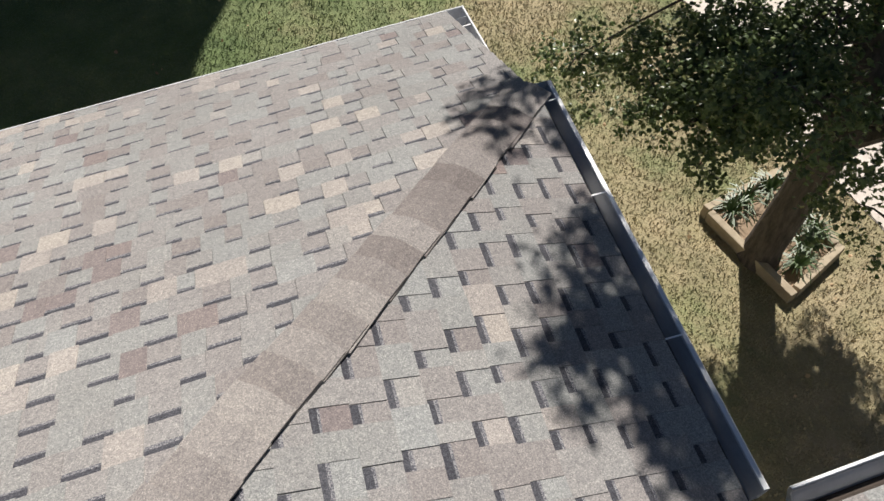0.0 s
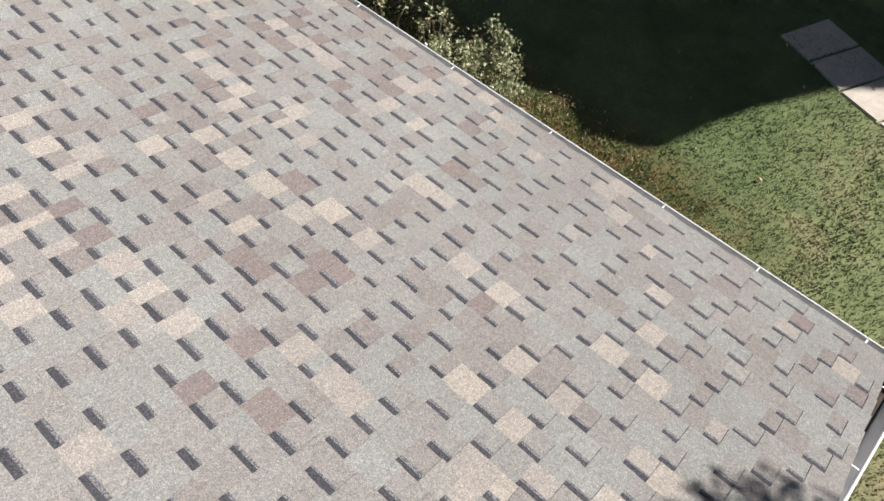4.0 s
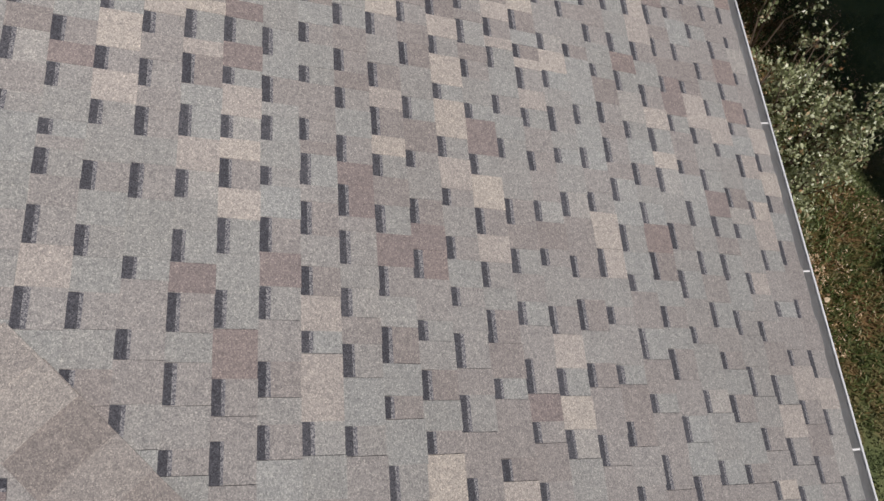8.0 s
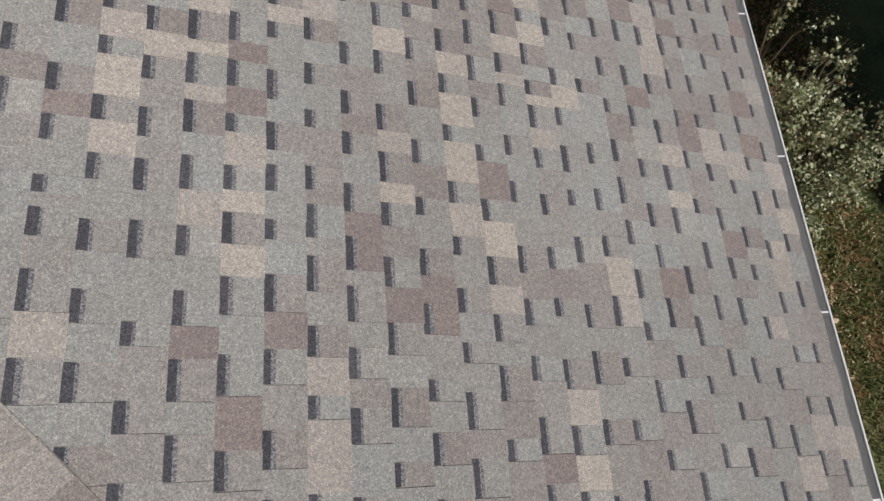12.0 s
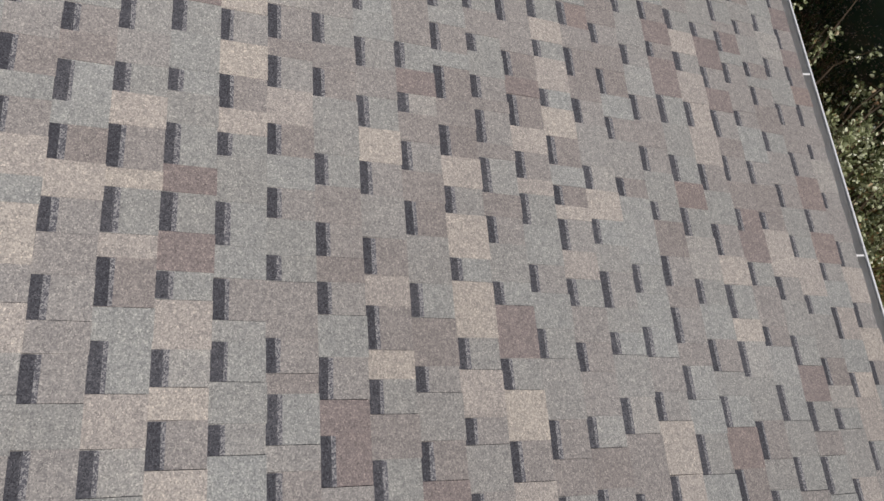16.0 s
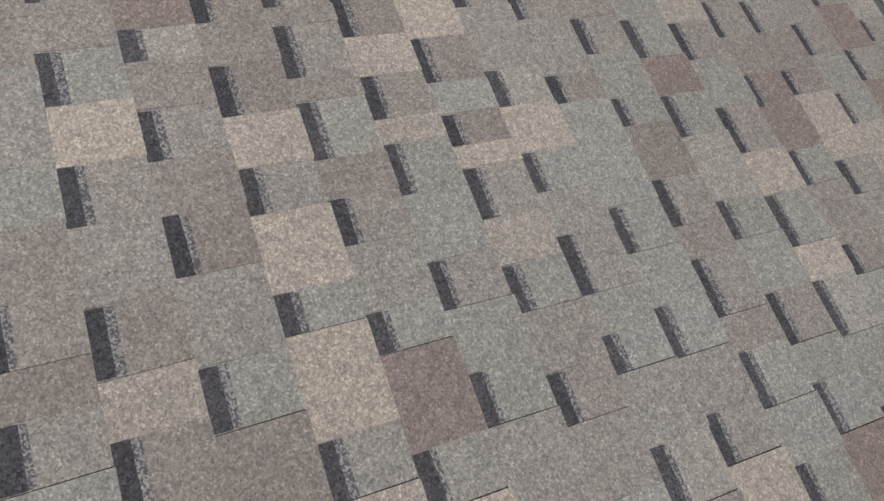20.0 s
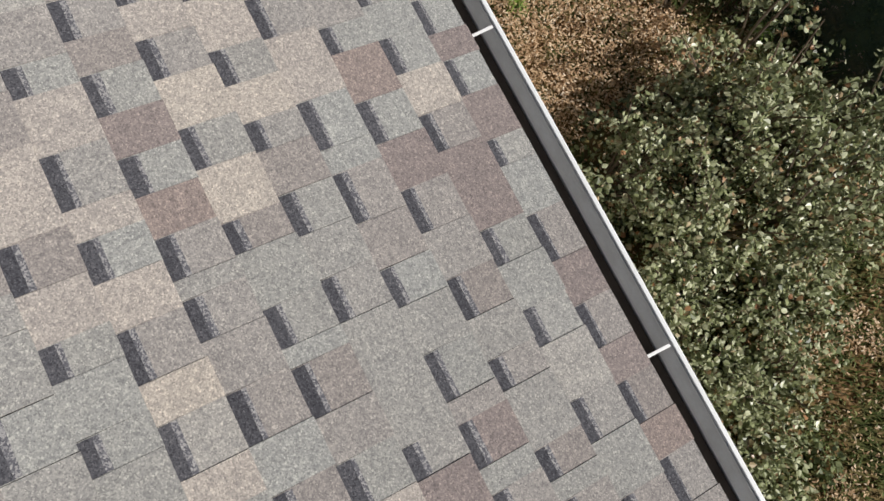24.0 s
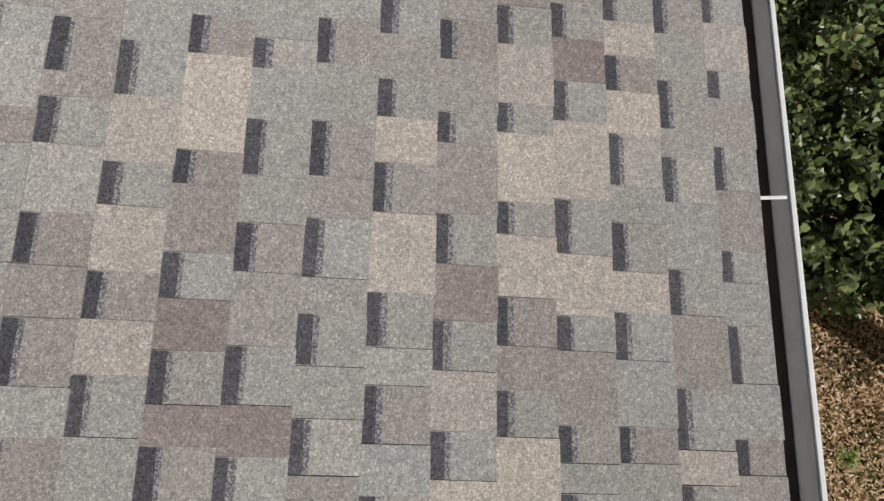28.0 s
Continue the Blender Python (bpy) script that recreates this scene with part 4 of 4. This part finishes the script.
def build_tree():
    """Broad-leaved tree in the bed: stout trunk, explicit limbs, crown of leaf clusters with gaps."""
    rng = random.Random(21)
    bx, by = -8.25, 1.05
    base = Vector((bx, by, -1.32))
    t = thing("tree", (0, 0, 0), "broad-leaved shade tree with a stout trunk and dark green crown", "tree")
    E = Vector((0, 0, 3.5))
    fork = E + Vector((-8.30, 1.10, -2.15))
    bm = bmesh.new()
    pts = [base, base + Vector((0, 0, 0.12)), base + Vector((0.0, 0.0, 0.45)), base.lerp(fork, 0.55), fork, E + Vector((-8.45, 0.8, -1.0)), E + Vector((-8.6, 0.5, 0.6)), E + Vector((-8.6, 0.4, 2.4)), E + Vector((-8.5, 0.3, 4.2)), E + Vector((-8.5, 0.3, 5.6))]
    tube(bm, pts, [0.40, 0.31, 0.26, 0.24, 0.27, 0.21, 0.17, 0.12, 0.07, 0.03], 14)
    part("trunk", bm, t, "rough brown trunk", M_BARK)
    fb = bmesh.new()
    tube(fb, [fork + Vector((0.03, 0, -0.1)), fork + Vector((-0.5, 0.2, 0.12)), fork + Vector((-1.2, 0.5, 0.4)), fork + Vector((-1.9, 0.7, 0.9)), fork + Vector((-2.6, 0.95, 1.5))], [0.20, 0.17, 0.14, 0.10, 0.05], 10)
    part("limb", fb, t, "stout side limb", M_BARK)
    # limbs: where they leave the trunk (0 to 1 above the fork) and where they end, over the eave
    # the furthest ones stand out of view, added to shade the ground
    low = [(-6.1, 0.05, -1.5), (-6.0, 0.8, -1.6), (-6.2, 1.1, -1.95), (-6.4, 0.4, -1.4), (-6.5, -0.4, -1.5), (-6.6, 0.9, -1.2), (-6.9, 0.2, -1.0), (-9.5, 2.6, -2.2), (-7.65, 2.55, -2.15), (-8.6, 2.7, -1.4), (-7.2, 0.5, -1.0), (-6.14, -1.5, -2.4), (-6.35, -2.1, -0.5), (-6.05, -1.9, -0.4), (-6.75, -1.7, -0.3), (-6.4, 1.8, -0.5), (-5.85, 1.5, -0.6), (-7.3, 1.1, -0.5), (-9.9, 1.6, -0.9), (-9.4, 0.6, -1.0), (-10.0, 0.2, 0.0), (-9.2, 1.3, -1.3), (-10.4, 0.9, 0.3), (-9.0, -0.2, -0.4), (-9.6, 0.9, 0.6), (-9.1, 0.7, 0.0), (-10.6, 0.7, 0.0), (-11.0, -0.6, 0.2), (-10.8, -1.1, 1.0), (-9.8, -0.4, 1.2), (-11.3, 0.2, 0.8), (-9.5, -0.9, 0.8), (-10.2, 0.0, 1.6), (-10.6, -0.8, 0.3), (-11.7, -1.2, 0.6), (-11.0, -1.8, 1.4), (-10.3, -1.0, 0.1), (-12.3, -2.2, 2.0)]
    # unseen upper limbs, placed along the sun's way to cast the roof shadows
    high = [(-6.58, -0.93, 5.3), (-6.56, -0.72, 5.29), (-6.38, -0.69, 5.34), (-6.17, -0.49, 5.39), (-5.97, -0.26, 5.43), (-5.84, -0.12, 5.46), (-5.87, 0.03, 5.45), (-6.47, -0.5, 5.31), (-6.31, -0.03, 5.34), (-6.32, 0.19, 5.33), (-6.26, 0.44, 5.34), (-6.51, 0.38, 5.28), (-6.46, 0.66, 5.29), (-6.23, 0.65, 5.34), (-6.17, 0.35, 5.37), (-6.38, -0.2, 5.33), (-6.42, -2.25, 5.25), (-6.63, -2.36, 5.22), (-6.83, -2.36, 5.23), (-6.32, -1.97, 5.34)]
    shading = len(high)
    # further unseen limbs, added to shade the low wing and the ground
    high += [(-7.7, 0.8, 2.4), (-7.95, 0.9, 2.6), (-7.5, 0.6, 2.3), (-8.2, 1.0, 2.5), (-9.8, -1.1, 1.1), (-10.0, -0.6, 1.1), (-10.6, -1.0, 1.0), (-11.2, -0.6, 1.0), (-10.4, -1.6, 1.9)]
    tips = []
    for i in range(34):
        a = i * 2.399
        r = 2.5 * math.sqrt((i + 0.5) / 34) + rng.uniform(-0.2, 0.2)
        z = rng.uniform(0.2, 4.8) * (1 - 0.25 * r / 2.5)
        p = (-8.7 + math.cos(a) * r, 0.35 + math.sin(a) * r, z)
        if p[0] < -5.8 - 0.71 * z:
            high.append(p)
    for i, tip in enumerate(low + high):
        b = E + Vector(tip)
        s = 0.02 + 0.5 * (i % 3) / 3 if i < len(low) else min(0.95, 0.22 + 0.11 * tip[2])
        k = 4 + s * 5
        a = pts[int(k)].lerp(pts[min(int(k) + 1, 9)], k - int(k))
        ln = (b - a).length
        m = a.lerp(b, 0.5) + Vector((rng.uniform(-0.12, 0.12), rng.uniform(-0.12, 0.12), 0.10 * ln))
        lb = bmesh.new()
        r = min(0.10, 0.02 + 0.012 * ln) * (0.55 if tip[0] > -7.4 else 1.0)
        tube(lb, [a, a.lerp(m, 0.5) + Vector((0, 0, 0.04)), m, m.lerp(b, 0.55) + Vector((0, 0, 0.03)), b], [r, r * 0.8, r * 0.6, r * 0.36, 0.008], 7)
        casts = len(low) <= i < len(low) + shading
        for j in range(5 if not casts else 2):
            o = m.lerp(b, rng.uniform(0.35, 1.0))
            e = o + Vector((rng.uniform(-1, 1), rng.uniform(-1, 1), rng.uniform(-0.5, 0.4))) * (rng.uniform(0.22, 0.45) if tip[0] > -7.0 else rng.uniform(0.3, 0.62)) * (0.4 if casts else 1.0)
            tube(lb, [o, o.lerp(e, 0.5) + Vector((0, 0, 0.04)), e], [0.016, 0.010, 0.004], 5)
            tips.append((e, casts))
        tips.append((b, casts))
        if not casts:
            tips.append((m.lerp(b, 0.6), casts))
        part("limb", lb, t, "", M_BARK)
    places = []
    for e, casts in tips:
        for j in range(rng.randint(4, 6) if not casts else 3):
            sp = 0.10 if casts else 0.25
            c = e + Vector((rng.gauss(0, sp), rng.gauss(0, sp), rng.gauss(-0.04, 0.18)))
            for q in range(rng.randint(32, 46)):
                p = c + Vector((rng.gauss(0, 0.085), rng.gauss(0, 0.085), rng.gauss(0, 0.065)))
                # the crown keeps clear of the sun's way to the roof but for its reaching limbs
                if casts or p.x < -5.3 - 0.71 * (p.z - E.z):
                    places.append(p)
    part("crown", leaf_mesh("crown", places, 0.064, M_TREE_LEAF, rng, 0.3, 0.9, ((0, 0), (0.2, 0.15), (0.5, 0.3), (0.3, 0.55), (0.32, 0.8), (0, 1.0), (-0.32, 0.8), (-0.3, 0.55), (-0.5, 0.3), (-0.2, 0.15))), t, "dense dark green leaves with gaps")
    t.matrix_world = Matrix.Translation((-0.143, 0.565, EAVE - 2.11)) @ Matrix(((0.992, -0.081, -0.097), (0.083, 0.996, 0.016), (0.095, -0.024, 0.995))).to_4x4() @ Matrix.Scale(0.76, 4)


build_tree()


def build_shrub(x, y, height, spread, seed, leaf, label, n_stems=12, leaves=70, size=0.035):
    rng = random.Random(seed)
    z = ground_z(x, y)
    s = thing("shrub", (x, y, z), label, "shrub", group="shrubs along the front wall")
    bm = bmesh.new()
    places = []
    for i in range(n_stems):
        a = rng.uniform(0, 6.283)
        r = spread * math.sqrt(rng.random())
        h = height * rng.uniform(0.6, 1.05)
        tip = Vector((math.cos(a) * r, math.sin(a) * r, h))
        root = Vector((math.cos(a) * r * 0.2, math.sin(a) * r * 0.2, -0.03))
        mid = root.lerp(tip, 0.55) + Vector((rng.uniform(-0.08, 0.08), rng.uniform(-0.08, 0.08), 0.08))
        tube(bm, [root, mid, tip], [0.014, 0.009, 0.003], 5)
        # leaves sit in tufts along the stem, with gaps between
        for j in range(leaves // 12):
            q = rng.random() ** 0.55
            o = root.lerp(mid, q * 2) if q < 0.5 else mid.lerp(tip, q * 2 - 1)
            w = 0.025 + 0.11 * (1 - q)
            o = o + Vector((rng.gauss(0, w), rng.gauss(0, w), rng.gauss(0, 0.05)))
            for n in range(10):
                places.append(o + Vector((rng.gauss(0, 0.03), rng.gauss(0, 0.03), rng.gauss(0, 0.03))))
    part("branchwork", bm, s, "", M_STEM)
    part("foliage", leaf_mesh("foliage", places, size, leaf, rng, 0.2, 1.25, ((0, 0), (0.34, 0.25), (0.36, 0.6), (0, 1.0), (-0.36, 0.6), (-0.34, 0.25))), s, "small pale green leaves")


SHRUB = "loose leafy shrub with upright pale sprays below the gutter"
for i, (x, y, h, sp) in enumerate(((0.65, -1.55, 0.75, 0.38), (1.00, -1.95, 1.15, 0.42), (1.25, -1.35, 1.05, 0.45), (1.60, -1.85, 1.2, 0.40), (1.95, -1.75, 0.6, 0.38), (1.35, -2.30, 0.9, 0.40), (0.95, -1.10, 0.55, 0.40), (1.75, -1.05, 0.75, 0.40), (-0.25, -0.95, 0.38, 0.30), (0.2, -1.25, 0.45, 0.35), (0.55, -0.85, 0.45, 0.35))):
    build_shrub(x, y, h, sp, 140 + i, M_SHRUB_LEAF, SHRUB, 15, 120, 0.04)
for i, (x, y, h, sp) in enumerate(((2.1, -2.2, 1.2, 0.25), (1.5, -2.2, 1.1, 0.3), (1.1, -2.4, 1.2, 0.22), (2.6, -2.05, 1.3, 0.25), (3.25, -1.8, 1.1, 0.25))):
    build_shrub(x, y, h, sp, 52 + i, M_SHRUB_LEAF, "tall thin leafy sprays rising above the shrubs", 3, 72, 0.04)
DARK = "dense dark glossy shrub beside the slim trunk"
for i, (x, y, h, sp) in enumerate(((4.2, -1.2, 0.8, 0.38), (4.28, -1.75, 0.75, 0.4), (4.25, -0.75, 0.5, 0.3), (4.75, -0.85, 0.8, 0.4), (3.98, -2.2, 0.6, 0.3), (4.45, -2.15, 0.8, 0.42), (4.85, -1.75, 0.9, 0.42), (5.05, -1.30, 1.0, 0.5), (5.45, -2.0, 1.1, 0.5), (5.75, -1.1, 1.1, 0.5), (6.4, -1.5, 1.2, 0.55))):
    build_shrub(x, y, h, sp, 60 + i, M_TREE_LEAF, DARK, 16, 150, 0.062)
BUSH = "clipped green bush with yellow tips by the slab path"
build_shrub(-2.61, -7.0, 0.7, 0.5, 90, M_LILY_LEAF, BUSH, 16, 90, 0.07)


M_ROUGH = leaf_material("rough_grass", [(0.0, (0.07, 0.11, 0.03)), (0.55, (0.17, 0.22, 0.07)), (0.75, (0.25, 0.19, 0.08)), (0.95, (0.36, 0.26, 0.13)), (1.0, (0.5, 0.42, 0.28))], 0.6)


def build_ground_cover():
    """Leafy creepers, dry leaves and straw under the eave."""
    rng = random.Random(77)
    places = []
    for i in range(42000):
        x, y = rng.uniform(-0.8, 6.6), rng.uniform(-2.7, 0.35)
        d = noise.noise((x * 0.9, y * 0.9, 3.0)) + 0.35 * noise.noise((x * 3, y * 3, 5.0))
        if 2.2 < x < 3.95 and d < (0.34 if y > -0.9 else 0.46):
            continue
        if (x < 0.7 and y < -1.35 - 0.75 * (x + 0.6) + 0.3 * d) or x < -0.6 + 0.2 * d or (y < -2.2 and d < 0.15):
            continue
        if 3.75 < x < 4.7 and y > -1.75:
            continue
        if noise.noise((x * 2.4, y * 2.4, 7.0)) < 0.03 and rng.random() < 0.93:
            continue
        h = 0.04 + (0.55 if x > 0.6 else 0.3) * max(0.0, d + 0.5) * rng.random()
        places.append(Vector((x, y, ground_z(x, y) + h)))
    ob = new("ground_cover", leaf_mesh("ground_cover", places, 0.036, M_IVY_LEAF, rng, 0.2, 1.2))
    tagged(ob, "low tangled leafy ground cover below the eave", "ground cover", kind="stuff")
    # tall, half-dead grass between the shrubs and the mown lawn
    verts, faces = [], []
    for i in range(30000):
        x, y = rng.uniform(-2.2, 4.6), rng.uniform(-3.4, -0.3)
        d = noise.noise((x * 1.1, y * 1.1, 9.0))
        if x > 2.0 and y > -1.95 + 0.3 * d:
            continue
        if x < -1.5 + 0.5 * d or y < -2.9 + 0.4 * d:
            continue
        a, h, w = rng.uniform(0, 6.283), rng.uniform(0.03, 0.10), rng.uniform(0.003, 0.007)
        c, s, l = math.cos(a), math.sin(a), rng.uniform(0.2, 0.9)
        z = ground_z(x, y) - 0.01
        b = len(verts)
        verts += [(x - s * w, y + c * w, z), (x + s * w, y - c * w, z), (x + c * l * h * 0.4 + s * w, y + s * l * h * 0.4 - c * w, z + h * 0.6), (x + c * l * h * 0.4 - s * w, y + s * l * h * 0.4 + c * w, z + h * 0.6), (x + c * l * h, y + s * l * h, z + h * 0.9)]
        faces += [(b, b + 1, b + 2, b + 3), (b + 3, b + 2, b + 4)]
    tg = new("rough_grass", mesh_from("rough_grass", verts, faces, [M_ROUGH]))
    tagged(tg, "tall unmown grass, dark green and dead brown", "grass", kind="stuff")
    dry = leaf_material("dry_leaf", [(0.0, (0.22, 0.135, 0.07)), (0.4, (0.47, 0.31, 0.175)), (0.8, (0.64, 0.47, 0.30)), (1.0, (0.80, 0.68, 0.52))], 0.7)
    places = []
    for i in range(120000):
        x, y = rng.uniform(-0.7, 4.6), rng.uniform(-3.2, 0.2)
        if y < -2.1 + 0.35 * noise.noise((x * 1.5, y * 1.5, 4)) and rng.random() < 0.88:
            continue
        if 2.1 < x < 4.1 or rng.random() < (0.5 if noise.noise((x * 2.1, y * 2.1, 12.0)) > 0.12 else 0.06):
            places.append(Vector((x, y, ground_z(x, y) + rng.uniform(0.01, 0.10) + 0.04 * noise.noise((x * 5, y * 5, 1)))))
    lt = new("leaf_litter", leaf_mesh("leaf_litter", places, 0.026, dry, rng, 0.05, 0.42, ((0, 0), (0.17, 0.2), (0.2, 0.6), (0.03, 1.0), (-0.13, 0.7), (-0.2, 0.25))))
    tagged(lt, "dry brown fallen leaves on bare soil", "leaf litter", kind="stuff")
    places = []
    for i in range(90):
        x, y = rng.uniform(-7.5, 0.3), rng.uniform(-6.0, 3.0)
        if y < -0.3 or x < -3.7:
            places.append(Vector((x, y, ground_z(x, y) + 0.06)))
    fl = new("fallen_leaves", leaf_mesh("fallen_leaves", places, 0.05, dry, rng, 0.1))
    tagged(fl, "scattered dry leaves on the lawn", "leaf litter", kind="stuff")


build_ground_cover()


def build_weeds():
    """Bright fresh sprigs close under the gutter."""
    rng = random.Random(15)
    for x, y in ((3.12, -1.08), (1.25, -0.80), (2.2, -2.5)):
        w = thing("sprig", (x, y, ground_z(x, y) + 0.03), "bright green sprig growing through dry leaves", "plant", "sprigs under the gutter")
        me = lily_mesh(rng)
        me.materials.clear()
        me.materials.append(M_SPRIG)
        me.transform(Matrix.Diagonal((0.3, 0.3, 0.5, 1.0)))
        part("foliage", me, w)


M_SPRIG = leaf_material("sprig_leaf", [(0.0, (0.16, 0.26, 0.05)), (1.0, (0.30, 0.42, 0.09))], 0.5)
build_weeds()


def build_slim_tree():
    """Slim trunk with a flared foot, a second stem beside it."""
    t = thing("slim_tree", (3.58, -1.53, ground_z(3.58, -1.53)), "forked reddish trunk with flared roots standing in dry leaves", "tree")
    bm = bmesh.new()
    tube(bm, [Vector((0, 0, -0.05)), Vector((0.0, 0.0, 0.05)), Vector((0.02, 0.0, 0.18)), Vector((0.01, 0.08, 0.6)), Vector((-0.01, 0.19, 1.2)), Vector((-0.04, 0.32, 1.9))], [0.16, 0.12, 0.078, 0.066, 0.06, 0.05], 10)
    for a in (0.4, 2.2, 3.6, 5.2):
        tube(bm, [Vector((math.cos(a) * 0.17, math.sin(a) * 0.17, -0.02)), Vector((math.cos(a) * 0.08, math.sin(a) * 0.08, 0.05)), Vector((0.01, 0, 0.22))], [0.016, 0.03, 0.03], 6)
    part("trunk", bm, t, "pale trunk flaring at the foot", M_BARK_PALE)
    sb = bmesh.new()
    tube(sb, [Vector((0.04, -0.08, -0.03)), Vector((0.11, -0.03, 0.5)), Vector((0.21, 0.08, 1.3)), Vector((0.30, 0.15, 1.8))], [0.05, 0.036, 0.032, 0.026], 7)
    part("stem", sb, t, "", M_BARK_PALE)
    rng = random.Random(3)
    cb = [Vector((0.22 + rng.gauss(0, 0.24), 0.25 + rng.gauss(0, 0.2), 2.0 + rng.gauss(0, 0.16))) for i in range(600)]
    part("crown", leaf_mesh("crown", cb, 0.075, M_IVY_LEAF, rng), t, "")


M_BARK_PALE = painted("pale_bark", (0.40, 0.25, 0.165), 0.9, 0.7)
build_slim_tree()


def build_edging():
    """Brick edging of the flower bed in the shade."""
    e = thing("brick_edging", (0, 0, 0), "row of red bricks edging a flower bed in shade", "edging")
    bm = boxed(-0.1, -0.05, -0.04, 0.1, 0.05, 0.07, 0.008)
    me = bpy.data.meshes.new("brick")
    bm.to_mesh(me)
    bm.free()
    me.materials.append(M_BRICK)
    rng = random.Random(6)
    for (x0, y0), (x1, y1) in (((2.26, -4.36), (4.56, -5.58)), ((2.26, -4.36), (1.91, -5.69))):
        n = int(math.hypot(x1 - x0, y1 - y0) / 0.12)
        ang = math.atan2(y1 - y0, x1 - x0) + math.pi / 2
        for i in range(n):
            t = i / n
            x, y = x0 + (x1 - x0) * t, y0 + (y1 - y0) * t
            ob = part("brick", me, e)
            ob.matrix_local = Matrix.Translation((x, y, ground_z(x, y))) @ Matrix.Rotation(ang + rng.uniform(-0.05, 0.05), 4, "Z")


build_edging()


def build_bed_grass():
    """Arching ornamental grass behind the edging."""
    rng = random.Random(31)
    for x, y, k in ((4.2, -4.25, 1.9), (4.75, -4.6, 1.5)):
        g = thing("ornamental_grass", (x, y, ground_z(x, y)), "arching pale green ornamental grass in the shaded bed", "plant", "grasses in the bed")
        me = lily_mesh(rng)
        me.transform(Matrix.Diagonal((k, k, k * 1.6, 1.0)))
        part("foliage", me, g)


build_bed_grass()
